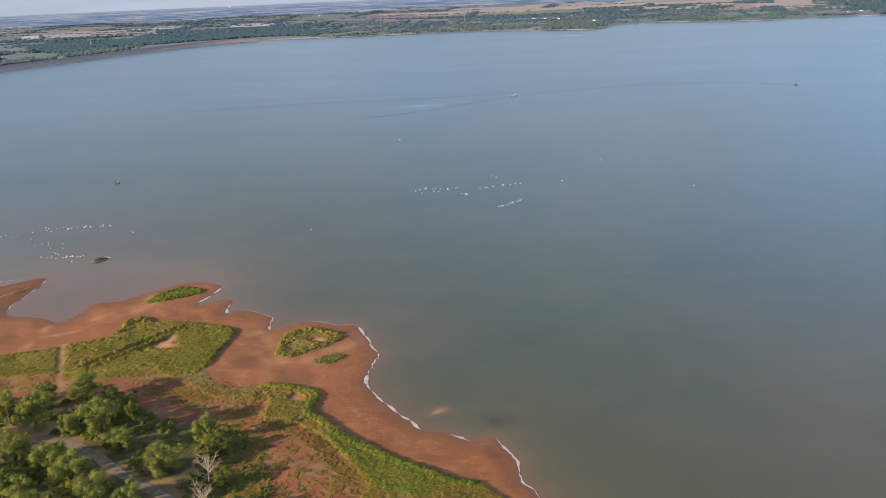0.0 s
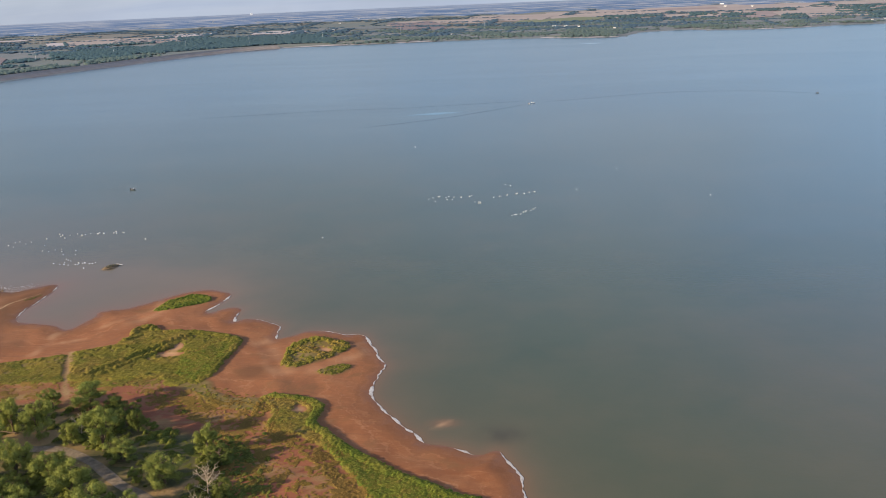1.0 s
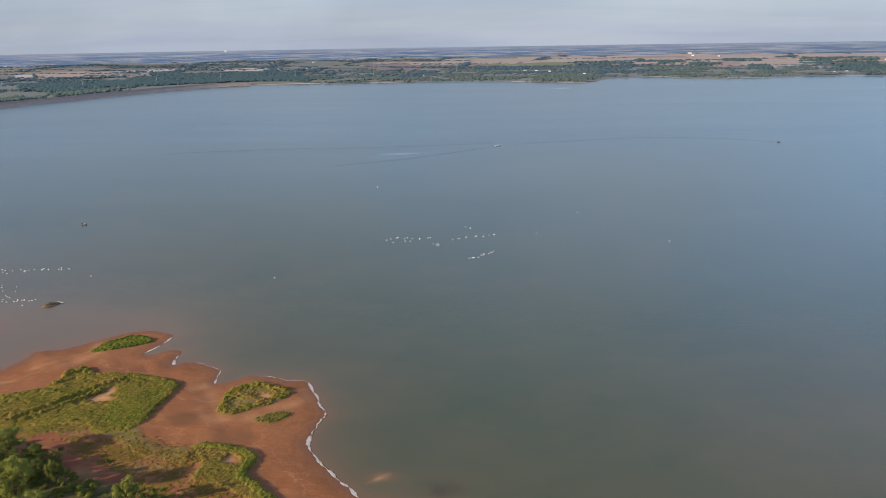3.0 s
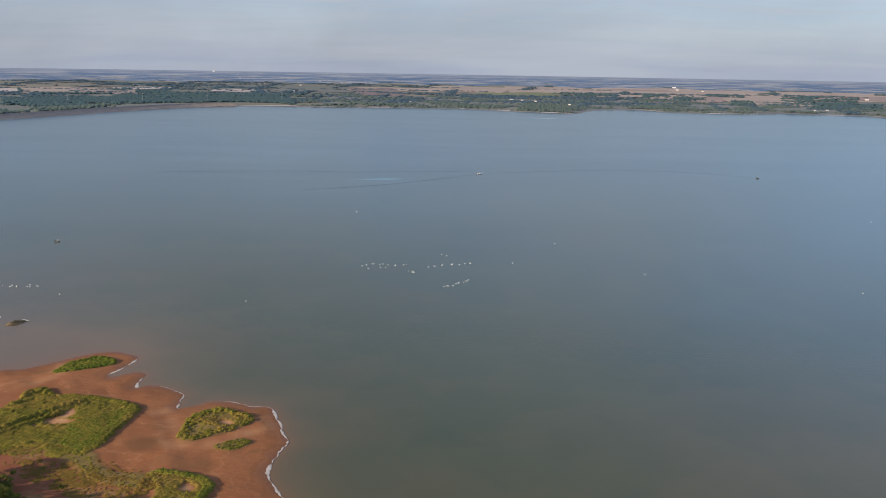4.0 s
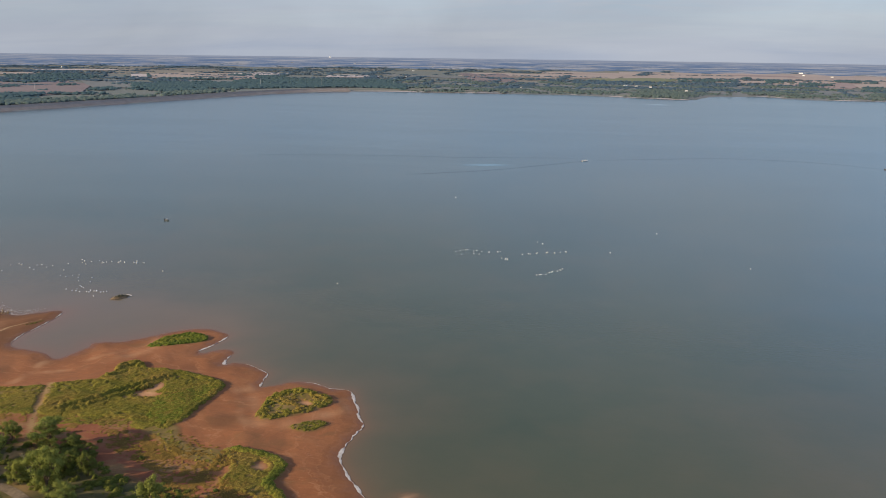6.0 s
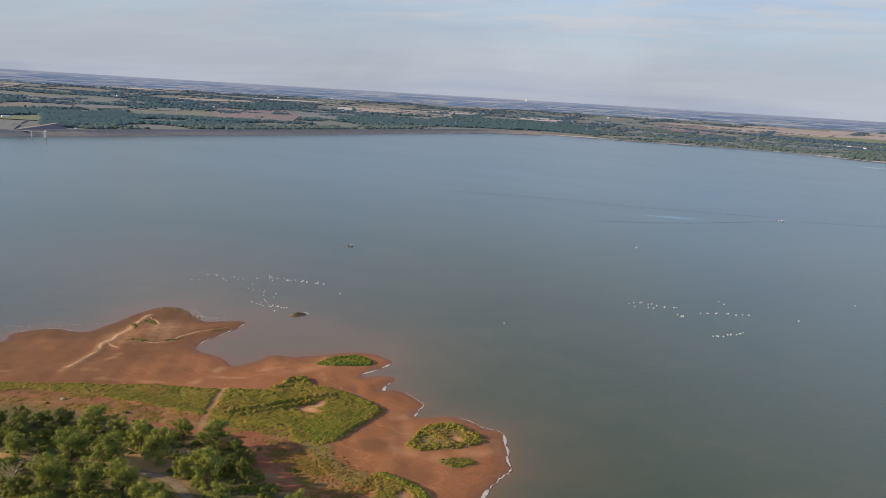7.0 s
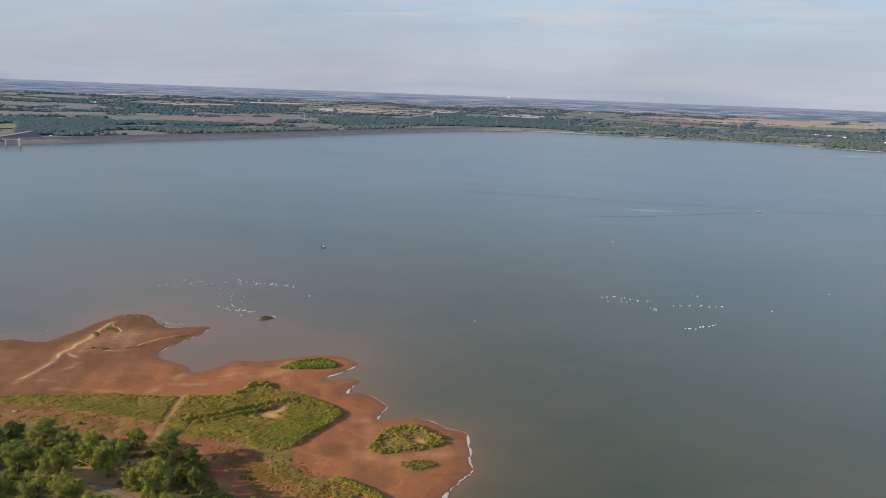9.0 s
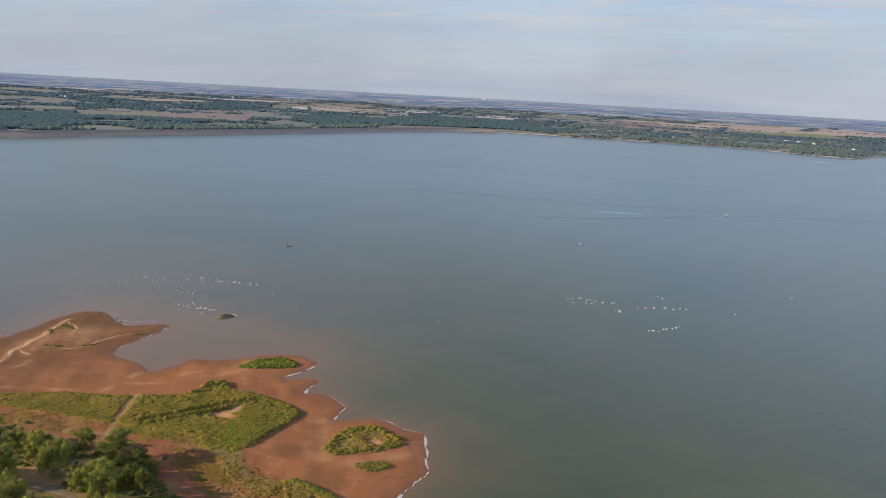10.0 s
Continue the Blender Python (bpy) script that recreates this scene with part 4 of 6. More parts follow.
def quads_mesh(name, centres, sizes, normals, mat, spin, narrow=0.62, bent=False):
    """Small bent leaf quads; each one is an island."""
    n = len(centres)
    nrm = normals / (np.linalg.norm(normals, axis=1)[:, None] + 1e-9)
    ref = np.where(np.abs(nrm[:, 2:]) < 0.9, np.array([[0, 0, 1.0]]), np.array([[1.0, 0, 0]]))
    u = np.cross(ref, nrm)
    u /= np.linalg.norm(u, axis=1)[:, None]
    v = np.cross(nrm, u)
    c, s = np.cos(spin)[:, None], np.sin(spin)[:, None]
    u, v = u * c + v * s, v * c - u * s
    a, b = u * sizes[:, None] * 0.5, v * sizes[:, None] * 0.5 * narrow
    bend = nrm * sizes[:, None] * 0.16
    flat = np.stack([centres - a - b * 0.7, centres + a * 0.9 - b, centres + a + b * 0.6, centres - a * 0.8 + b], 1)
    co = flat if not bent else np.stack([centres - a - b * 0.7, centres - b + bend, centres + a - b * 0.5, centres + a * 0.8 + b * 0.7, centres + b + bend, centres - a * 0.9 + b * 0.6], 1)
    faces = np.array([[0, 1, 4, 5], [1, 2, 3, 4]]) if bent else np.array([[0, 1, 2, 3]])
    f = faces[None] + (np.arange(n) * (6 if bent else 4))[:, None, None]
    co, f = co.reshape(-1, 3), f.reshape(-1, 4)
    me = bpy.data.meshes.new(name)
    me.vertices.add(len(co))
    me.vertices.foreach_set("co", co.astype(np.float32).ravel())
    me.loops.add(f.size)
    me.loops.foreach_set("vertex_index", f.astype(np.int32).ravel())
    me.polygons.add(len(f))
    me.polygons.foreach_set("loop_start", np.arange(0, f.size, 4, dtype=np.int32))
    me.update(calc_edges=True)
    me.materials.append(mat)
    return me


def tube(verts, faces, path, radii, sides=7):
    """Add a tapered tube along a path to lists of verts and faces."""
    start = len(verts)
    path = [Vector(p) for p in path]
    for i, p in enumerate(path):
        t = (path[min(i + 1, len(path) - 1)] - path[max(i - 1, 0)]).normalized()
        u = t.cross(Vector((0.31, 0.94, 0.12))).normalized()
        w = t.cross(u)
        for k in range(sides):
            a = 2 * math.pi * k / sides
            verts.append(tuple(p + (u * math.cos(a) + w * math.sin(a)) * radii[i]))
    for i in range(len(path) - 1):
        for k in range(sides):
            a, b = start + i * sides + k, start + i * sides + (k + 1) % sides
            faces.append((a, b, b + sides, a + sides))
    faces.append(tuple(start + (len(path) - 1) * sides + k for k in range(sides)))


def limb_path(rnd, p, way, length, steps=4, wander=0.25):
    out, way = [Vector(p)], Vector(way).normalized()
    for _ in range(steps):
        way = (way + Vector((rnd.gauss(0, wander), rnd.gauss(0, wander), rnd.gauss(0.05, wander * 0.6)))).normalized()
        out.append(out[-1] + way * length / steps)
    return out


def set_tone(me, tone, corners=4):
    """A tone from 0 to 1 for each leaf."""
    a = me.attributes.new("tone", "FLOAT", "POINT")
    a.data.foreach_set("value", np.repeat(np.clip(tone, 0, 1), corners).astype(np.float32))
    return me


def tree(seed, wide, tall, leaf, label, count=17000):
    """Trunk with limbs, and a crown of leafy puffs of many sizes with gaps between them."""
    rnd, rs = random.Random(seed), np.random.default_rng(seed)
    root = tagged(new("tree"), label, "tree", "shoreline trees")
    v, f = [], []
    base = 0.20 + 0.02 * wide
    stem = limb_path(rnd, (0, 0, -0.3), (rnd.uniform(-0.2, 0.2), rnd.uniform(-0.2, 0.2), 1), tall * 0.55, 5, 0.14)
    tube(v, f, stem, [base * (1.35 if i == 0 else 1 - 0.13 * i) for i in range(6)], 8)
    lobes = []
    for k in range(rnd.randint(5, 7)):
        a = k * 2.4 + rnd.uniform(-0.7, 0.7)
        up = rnd.uniform(0.42, 0.80) if k else 0.74
        out = wide * rnd.uniform(0.12, 0.33) if k else 0.4
        hub = Vector((math.cos(a) * out, math.sin(a) * out, tall * up))
        limb = limb_path(rnd, stem[rnd.randint(2, 4)], hub - stem[3], (hub - stem[3]).length, 3, 0.12)
        tube(v, f, limb, [base * 0.5, base * 0.36, base * 0.26, base * 0.14], 5)
        spread = wide * rnd.uniform(0.15, 0.23)
        for j in range(rnd.randint(6, 8)):
            way = Vector((rnd.gauss(0, 1), rnd.gauss(0, 1), rnd.gauss(-0.15, 0.8))).normalized()
            c = hub + Vector((way.x * spread * 1.15, way.y * spread * 1.15, way.z * spread))
            if c.z < tall * 0.12:
                c.z = tall * rnd.uniform(0.12, 0.25)
            lobes.append((c, wide * rnd.choice((0.035, 0.045, 0.055, 0.065, 0.08, 0.10))))
            tube(v, f, [limb[2], limb[2].lerp(c, 0.6), limb[2].lerp(c, 0.95)], [base * 0.2, base * 0.12, base * 0.05], 4)
    for k in range(9):
        a = k * 2.4 + rnd.uniform(-0.4, 0.4)
        out = wide * rnd.uniform(0.14, 0.38)
        lobes.append((Vector((math.cos(a) * out, math.sin(a) * out, tall * rnd.uniform(0.10, 0.36))), wide * rnd.uniform(0.06, 0.11)))
    weight = np.array([r * r for _, r in lobes])
    pick = rs.choice(len(lobes), count, p=weight / weight.sum())
    centre, rad = np.array([c[:] for c, _ in lobes])[pick], np.array([r for _, r in lobes])[pick]
    d = rs.normal(size=(count, 3))
    d[:, 2] = d[:, 2] * 0.9 + 0.15
    d /= np.linalg.norm(d, axis=1)[:, None]
    bumps = 1 + 0.16 * np.sin(d[:, 0] * 6 + pick) * np.sin(d[:, 1] * 5 + 2 * pick) + 0.10 * np.sin(d[:, 2] * 9 + pick)
    pos = centre + d * (rad * bumps * rs.choice((0.70, 0.9, 1.05, 1.3, 1.8), count, p=(0.12, 0.26, 0.30, 0.20, 0.12)))[:, None] * np.array([1.08, 1.08, 0.84])
    keep = pos[:, 2] > tall * 0.05
    pos, d, pick = pos[keep], d[keep], pick[keep]
    nrm = d + rs.normal(0, 0.42, d.shape) + np.array([0, 0, 0.12])
    tone = rs.uniform(0.15, 0.85, len(lobes))[pick] + rs.normal(0, 0.06, len(pos))
    part("trunk", mesh_of("trunk", v, f, MAT["bark"], True), root)
    part("crown", set_tone(quads_mesh("crown", pos, rs.uniform(0.10, 0.21, len(pos)), nrm, MAT[leaf], rs.uniform(0, 6.28, len(pos)), 0.8), tone), root)
    return root


def dead_tree(seed, tall):
    rnd = random.Random(seed)
    root = tagged(new("dead_tree"), "leafless bleached dead tree with forked limbs", "tree", "dead trees")
    v, f = [], []
    stem = limb_path(rnd, (0, 0, -0.2), (0.05, 0, 1), tall * 0.42, 4, 0.1)
    tube(v, f, stem, [0.17, 0.14, 0.12, 0.10, 0.07], 7)
    part("trunk", mesh_of("trunk", v, f, MAT["dead"], True), root)
    for k in range(12):
        a = k * 2.4 + rnd.uniform(-0.4, 0.4)
        s = stem[rnd.randint(1, 4)]
        v, f = [], []
        main = limb_path(rnd, s, (math.cos(a), math.sin(a), rnd.uniform(0.35, 1.5)), tall * rnd.uniform(0.38, 0.58), 5, 0.2)
        tube(v, f, main, [0.07, 0.06, 0.05, 0.04, 0.03, 0.015], 5)
        for j in range(18):
            p = main[rnd.randint(1, 5)]
            b = a + rnd.uniform(-1.6, 1.6)
            twig = limb_path(rnd, p, (math.cos(b), math.sin(b), rnd.uniform(0.0, 1.3)), tall * rnd.uniform(0.10, 0.26), 3, 0.35)
            tube(v, f, twig, [0.026, 0.022, 0.018, 0.010], 3)
        part("limb", mesh_of("limb", v, f, MAT["dead"], True), root)
    return root


def place(ob, x, y, turn=0.0, size=1.0, up=1.0, drop=0.0):
    """Set a thing on the ground."""
    z = float(height_at(np.array(float(x)), np.array(float(y)))) - drop
    ob.matrix_basis = pose(x, y, z, 0, 0, turn) @ Matrix.Diagonal((size, size, size * up, 1))
    return ob


def put_copy(ob, x, y, turn=0.0, size=1.0, up=1.0):
    made = copy_thing(ob, Matrix())
    return place(made, x, y, turn, size, up)


# ---- trees of the park: x, y, crown width, height ----
LIT = "green leafy tree with a sunlit yellow-green crown"
SHADED = "leafy tree beside the park road, shade put into its dark green"
KINDS = [tree(11, 8, 8.0, "leaf", LIT), tree(12, 8, 9.2, "leaf", LIT), tree(13, 8, 7.4, "leaf", LIT), tree(14, 8, 8.5, "leaf", LIT), tree(15, 8, 7.2, "leaf_dark", SHADED), tree(16, 8, 6.6, "leaf_dark", SHADED)]
PARK_TREES = [(-126, 155.5, 9.2, 6.2), (-137, 156.3, 5.4, 5.0), (-131, 140.2, 8.0, 11.0), (-139.5, 143.5, 6.4, 7.5), (-150.5, 147.5, 6.6, 5.4), (-158, 146, 9.0, 6.0), (-150.4, 131, 9.0, 8.0), (-138.3, 132, 8.0, 10.0), (-163.4, 127, 6.6, 6.5),
              (-132.6, 119.1, 7.2, 9.5), (-141.3, 116, 7.8, 8.8), (-125.6, 122.4, 7.6, 9.2)]
PARK_TREES_EAST = [(-112.2, 135.4, 8.4, 9.0), (-120.8, 138, 5.6, 5.6), (-105.4, 130.7, 6.8, 5.2), (-91.7, 121.8, 8.4, 7.0), (-98, 121.8, 3.2, 4.0), (-87.1, 135.2, 5.4, 7.2), (-117, 121.4, 8.0, 8.2), (-108.5, 114.2, 8.8, 9.2), (-101, 108, 8.2, 8.8),
                   (-115.6, 107.1, 7.4, 7.4), (-92.6, 107.3, 6.0, 6.0)]
# dark-toned trees; some are added only to fill shaded gaps between crowns
DARK_TREES = [(-119, 154.6, 6.6, 5.0), (-143.4, 145.8, 5.8, 5.8), (-113.2, 144.6, 5.6, 5.4), (-108, 144.2, 4.6, 6.0), (-116, 149.5, 5.0, 4.4), (-121, 150, 4.2, 4.0), (-82.0, 130.4, 6.2, 4.6), (-77.3, 117.6, 4.6, 4.6), (-173.8, 143.4, 6.2, 5.0),
              (-170, 147, 5.6, 4.8), (-171, 132.5, 7.4, 6.5), (-181, 135, 6.4, 6.0), (-186, 128, 6.4, 6.0), (-179, 141, 5.4, 5.0), (-146, 112.4, 6.2, 6.0), (-122, 114.6, 6.4, 6.0), (-69, 108.5, 3.6, 3.6), (-127, 111, 6.2, 6.0), (-135, 110, 6.6, 6.0),
              (-157, 120, 5.8, 5.2), (-112.5, 152, 4.6, 3.8), (-146, 152, 4.6, 4.0), (-165, 139, 6.0, 4.6), (-119.5, 117, 5.8, 5.2), (-126.5, 116.5, 5.6, 5.0), (-121, 145.5, 4.8, 4.0), (-84.5, 131.8, 4.6, 4.4), (-149, 122.5, 6.0, 5.0)]
used = set()


def plant(rows, kinds, seed):
    rnd = random.Random(seed)
    for x, y, w, h in rows:
        k = rnd.choice(kinds)
        size = w / 8 * 1.05
        args = (x, y, rnd.uniform(0, 360), size, h / (7.6 * size) * rnd.uniform(0.95, 1.05))
        if k in used:
            put_copy(k, *args)
        else:
            used.add(k)
            place(k, *args)


plant(PARK_TREES, KINDS[:4], 3)
plant(PARK_TREES_EAST, KINDS[:4], 4)
plant(DARK_TREES, KINDS[4:], 5)
rnd = random.Random(9)
plant([(rnd.uniform(-215, -180), rnd.uniform(88, 128), rnd.uniform(5, 9), rnd.uniform(5, 8)) for _ in range(14)] + [(rnd.uniform(-150, -95), rnd.uniform(78, 104), rnd.uniform(6, 9), rnd.uniform(6, 9)) for _ in range(16)], KINDS, 6)
bare_tree = place(dead_tree(21, 7.0), -81, 118.9, 40)
put_copy(bare_tree, -77.8, 107.8, 160, 1.0)
put_copy(bare_tree, -151, 115.4, 250, 0.95)
put_copy(bare_tree, -121.5, 142.6, 20, 0.8)


# ---- shore plants ----
def fractal(x, y, size, seed, octaves=4):
    """Value noise from 0 to 1."""
    out, amp, total = np.zeros(np.shape(x)), 1.0, 0.0
    for k in range(octaves):
        u, v = np.asarray(x) / size * 2 ** k + 31.7 * seed, np.asarray(y) / size * 2 ** k - 17.3 * seed
        iu, iv = np.floor(u).astype(np.int64), np.floor(v).astype(np.int64)
        fu, fv = u - iu, v - iv
        fu, fv = fu * fu * (3 - 2 * fu), fv * fv * (3 - 2 * fv)

        def knot(a, b):
            h = (a * 374761393 + b * 668265263 + (seed * 7 + k) * 144269504) & 0xFFFFFFFF
            h = ((h ^ (h >> 13)) * 1274126177) & 0xFFFFFFFF
            return ((h ^ (h >> 16)) & 0xFFFF) / 65535.0
        top = knot(iu, iv) * (1 - fu) + knot(iu + 1, iv) * fu
        low = knot(iu, iv + 1) * (1 - fu) + knot(iu + 1, iv + 1) * fu
        out, total, amp = out + amp * (top * (1 - fv) + low * fv), total + amp, amp * 0.55
    return out / total


def bed(name, label, poly, kind, mounds=0.5, wide=(0.5, 1.3), tall=(0.25, 0.7), floor=0.15, thin=0.0, rim=(), rows=(), leaves=14, grain=(0.67, 0.74, 1.5), hue=0.5, ragged=1.0, seed=1):
    """Low growth over an outline: a lumpy canopy of grown-together mounds, with leaves standing out of it.
    rim and rows: (line, mounds for each metre, width, height, scatter) of taller bushes along lines."""
    rs = np.random.default_rng(seed)
    poly = np.asarray(poly, float)
    step = 0.30
    wide, tall = tuple(0.46 * v for v in wide), tuple(0.54 * v for v in tall)
    lo, hi = poly.min(0) - 1.5, poly.max(0) + 1.5
    xs, ys = np.arange(lo[0], hi[0], step), np.arange(lo[1], hi[1], step)
    gx, gy = np.meshgrid(xs, ys)
    d = signed(gx, gy, poly)
    for (bx, by), ax, ay, turn in BARE:
        u, w = gx - bx, gy - by
        u, w = u * math.cos(turn) - w * math.sin(turn), u * math.sin(turn) + w * math.cos(turn)
        d = np.minimum(d, (np.hypot(u / ax, w / ay) - 1) * 2.0)
    for line, w in TRACKS + [(ROADS[0][0], 3.0)]:
        d = np.minimum(d, line_distance(gx, gy, line) - w - 0.3)
    d = d + ragged * (1.6 * (fractal(gx, gy, 3.2, seed + 2) - 0.5) + 1.0 * (fractal(gx, gy, 0.9, seed + 3, 2) - 0.5))
    along = (gx * grain[0] + gy * grain[1]) / grain[2], gy * grain[0] - gx * grain[1]
    relief = fractal(along[0], along[1], 1.1, seed + 4, 4)
    high = floor * (0.1 + 1.8 * relief)
    tone = np.clip(hue + 1.5 * (fractal(gx, gy, 5.0, seed + 5, 4) - 0.5), 0, 1)
    spots = []
    area = (hi - lo).prod()
    n = int(area * mounds * 3.4)
    at = rs.uniform(lo, hi, (n, 2))
    ok = signed(at[:, 0], at[:, 1], poly) > 0.3
    ok &= fractal(at[:, 0], at[:, 1], 4.5, seed + 6, 3) + rs.uniform(-0.12, 0.12, n) > 0.22 + 0.55 * thin
    spots += [(x, y, rs.uniform(*wide), rs.uniform(*tall), rs.random()) for x, y in at[ok]]
    for line, many, w, h, scatter in (*rim, *rows):
        line = spline(line, 0.5)
        m = int(len(line) * 0.5 * many * 2.0)
        at = line[rs.integers(0, len(line), m)] + rs.normal(0, scatter, (m, 2))
        spots += [(x, y, 0.62 * rs.uniform(*w), 0.62 * rs.uniform(*h), rs.uniform(0, 0.7)) for x, y in at]
    cover_d = np.minimum(1.0, np.maximum(d, 0) / 0.7)
    if thin:
        high = high * smooth(0.45 * fractal(gx, gy, 4.2, seed + 7, 3) + 0.55 * fractal(gx, gy, 1.3, seed + 8, 3), 0.30 + 0.38 * thin, 0.38 + 0.38 * thin)
    high = high * cover_d
    for x, y, r, h, shade in spots:
        i0, i1 = int((x - 1.6 * r - lo[0]) / step), int((x + 1.6 * r - lo[0]) / step) + 2
        j0, j1 = int((y - 1.6 * r - lo[1]) / step), int((y + 1.6 * r - lo[1]) / step) + 2
        if i0 < 0 or j0 < 0 or i1 > len(xs) or j1 > len(ys):
            continue
        u, w = gx[j0:j1, i0:i1] - x, gy[j0:j1, i0:i1] - y
        q = np.hypot((u * grain[0] + w * grain[1]) / (1.35 * r), (w * grain[0] - u * grain[1]) / r)
        dome = h * np.sqrt(np.clip(1 - q * q, 0, 1)) * (0.75 + 0.5 * relief[j0:j1, i0:i1]) * np.minimum(1, np.maximum(d[j0:j1, i0:i1] + 0.5, 0) / 0.5)
        up = dome > high[j0:j1, i0:i1]
        high[j0:j1, i0:i1] = np.where(up, dome, high[j0:j1, i0:i1])
        tone[j0:j1, i0:i1] = np.where(up, 0.55 * tone[j0:j1, i0:i1] + 0.45 * (shade + hue - 0.5), tone[j0:j1, i0:i1])
    ground_z = height_at(gx.ravel(), gy.ravel()).reshape(gx.shape)
    solid = high > 0.035
    z = ground_z + np.where(solid, high, -0.05)
    near_solid = solid.copy()
    near_solid[1:], near_solid[:-1] = near_solid[1:] | solid[:-1], near_solid[:-1] | solid[1:]
    wider = near_solid.copy()
    wider[:, 1:], wider[:, :-1] = wider[:, 1:] | near_solid[:, :-1], wider[:, :-1] | near_solid[:, 1:]
    ob = put_sheet(name, xs, ys, z, wider, {"tone": np.clip(tone, 0, 1)}, MAT[kind])
    tagged(ob, label, "shore plants", kind="stuff")
    # leaves on the canopy
    jj, ii = np.nonzero(high > 0.10)
    m = int(len(ii) * step * step * leaves * 2.2)
    k = rs.integers(0, len(ii), m)
    sx, sy = np.gradient(z, step, axis=1), np.gradient(z, step, axis=0)
    i, j = ii[k], jj[k]
    px, py = xs[i] + rs.uniform(-0.5, 0.5, m) * step, ys[j] + rs.uniform(-0.5, 0.5, m) * step
    nrm = np.stack([-sx[j, i], -sy[j, i], np.full(m, 1.0)], 1)
    nrm /= np.linalg.norm(nrm, axis=1)[:, None]
    pz = z[j, i] + sx[j, i] * (px - xs[i]) + sy[j, i] * (py - ys[j]) + rs.uniform(-0.04, 0.16, m)
    me = quads_mesh("leaves", np.stack([px, py, pz], 1), rs.uniform(0.10, 0.24, m), nrm + rs.normal(0, 0.24, (m, 3)), MAT[kind + "_leaf"], rs.uniform(0, 6.28, m), 0.55)
    leaf = new("leaves", set_tone(me, tone[j, i] + rs.normal(0, 0.10, m)))
    leaf.parent = ob
    leaf["kind"] = "stuff"
    return ob


BUSH_ROW = [(-138, 177), (-133, 184), (-129.6, 191.5), (-125, 199), (-121, 204.5)]
LOWER_ROW = [(-134, 176.5), (-128, 187), (-125, 192), (-122.4, 197)]
bed("shore_scrub", "yellow-green scrub with rows of bushes on the red shore", VEG["mid"], "scrub", 0.55, (0.5, 1.3), (0.16, 0.50), 0.28, 0.16,
    rows=[(BUSH_ROW, 4.0, (0.5, 1.2), (0.8, 1.7), 0.45), (LOWER_ROW, 3.2, (0.5, 1.0), (0.6, 1.5), 0.4), ([(-139.5, 201), (-139, 209), (-136.5, 214), (-132, 211)], 3.0, (0.8, 1.6), (0.8, 1.5), 0.8),
          ([(-118, 189), (-112, 193), (-107, 199)], 1.2, (0.5, 1.1), (0.4, 0.8), 0.7), ([(-133, 178), (-124, 183), (-115, 185)], 1.0, (0.5, 1.1), (0.35, 0.7), 0.8), ([(-114, 200), (-108, 203), (-104, 204)], 1.4, (0.6, 1.2), (0.4, 0.9), 1.0)],
    rim=[([(-129, 210), (-121, 210), (-113, 208.6), (-106.5, 206.4), (-102.6, 203.6)], 2.2, (0.6, 1.2), (0.5, 0.95), 0.5), ([(-102.4, 203.6), (-102, 197), (-102.2, 188), (-102, 179)], 3.0, (0.6, 1.2), (0.45, 0.85), 0.8)], leaves=15, ragged=1.5, seed=3)
bed("shore_scrub", "lusher green scrub at the corner of the shore", [(-116, 190), (-106, 204), (-102, 203), (-101.6, 190), (-102, 178), (-105, 173), (-112, 176)], "reed", 0.7, (0.5, 1.3), (0.40, 0.85), 0.22, 0.22, leaves=16, hue=0.6, ragged=2.0, seed=23)
bed("fringe_scrub", "thin green scrub between bushes and bare sand", VEG["tail"], "scrub", 0.5, (0.3, 0.9), (0.15, 0.42), 0.12, 0.74, hue=0.45, ragged=2.2, seed=10)
bed("fringe_scrub", "thin dry scrub spreading over red sand", [(-101, 172), (-96, 170), (-90, 167), (-83, 166), (-82, 160), (-90, 158), (-98, 160)], "dry", 0.45, (0.3, 0.9), (0.12, 0.35), 0.10, 0.62, hue=0.3, seed=11)
bed("beach_scrub", "olive-green scrub strip along the red beach", VEG["west"], "scrub", 0.30, (0.5, 1.4), (0.10, 0.38), 0.14, 0.20,
    rim=[([(-240, 134), (-222, 149), (-210, 158.6), (-196, 167.3), (-182, 176.2), (-169, 184), (-158, 187.4)], 1.8, (0.6, 1.3), (0.3, 0.65), 0.9)], leaves=13, hue=0.46, ragged=1.6, seed=4)
bed("head_scrub", "ring of green bushes round a bare sandy spot", VEG["head"], "scrub", 0.75, (0.4, 1.0), (0.25, 0.62), 0.06, 0.46,
    rim=[([(-83.4, 186), (-84.2, 193), (-84.4, 199), (-82.4, 203), (-78.6, 205), (-73, 203), (-69, 201.4), (-67.6, 199)], 2.2, (0.5, 1.1), (0.5, 1.0), 0.9), ([(-68, 197.6), (-72, 192), (-77, 187.6)], 1.6, (0.5, 0.9), (0.4, 0.75), 0.8)], leaves=18, hue=0.5, seed=5)
bed("head_scrub", "low green plants on red sand", VEG["sliver"], "scrub", 0.9, (0.3, 0.8), (0.15, 0.40), 0.08, 0.30, leaves=16, hue=0.35, seed=6)
bed("spit_scrub", "bright green low plants on a sandy spit", VEG["spit"], "reed", 0.9, (0.5, 1.1), (0.30, 0.75), 0.12, 0.24,
    rim=[([(-140, 240), (-136, 244), (-132, 245.4), (-127, 243)], 2.0, (0.6, 1.1), (0.6, 0.95), 0.6)], leaves=16, hue=0.4, seed=2)
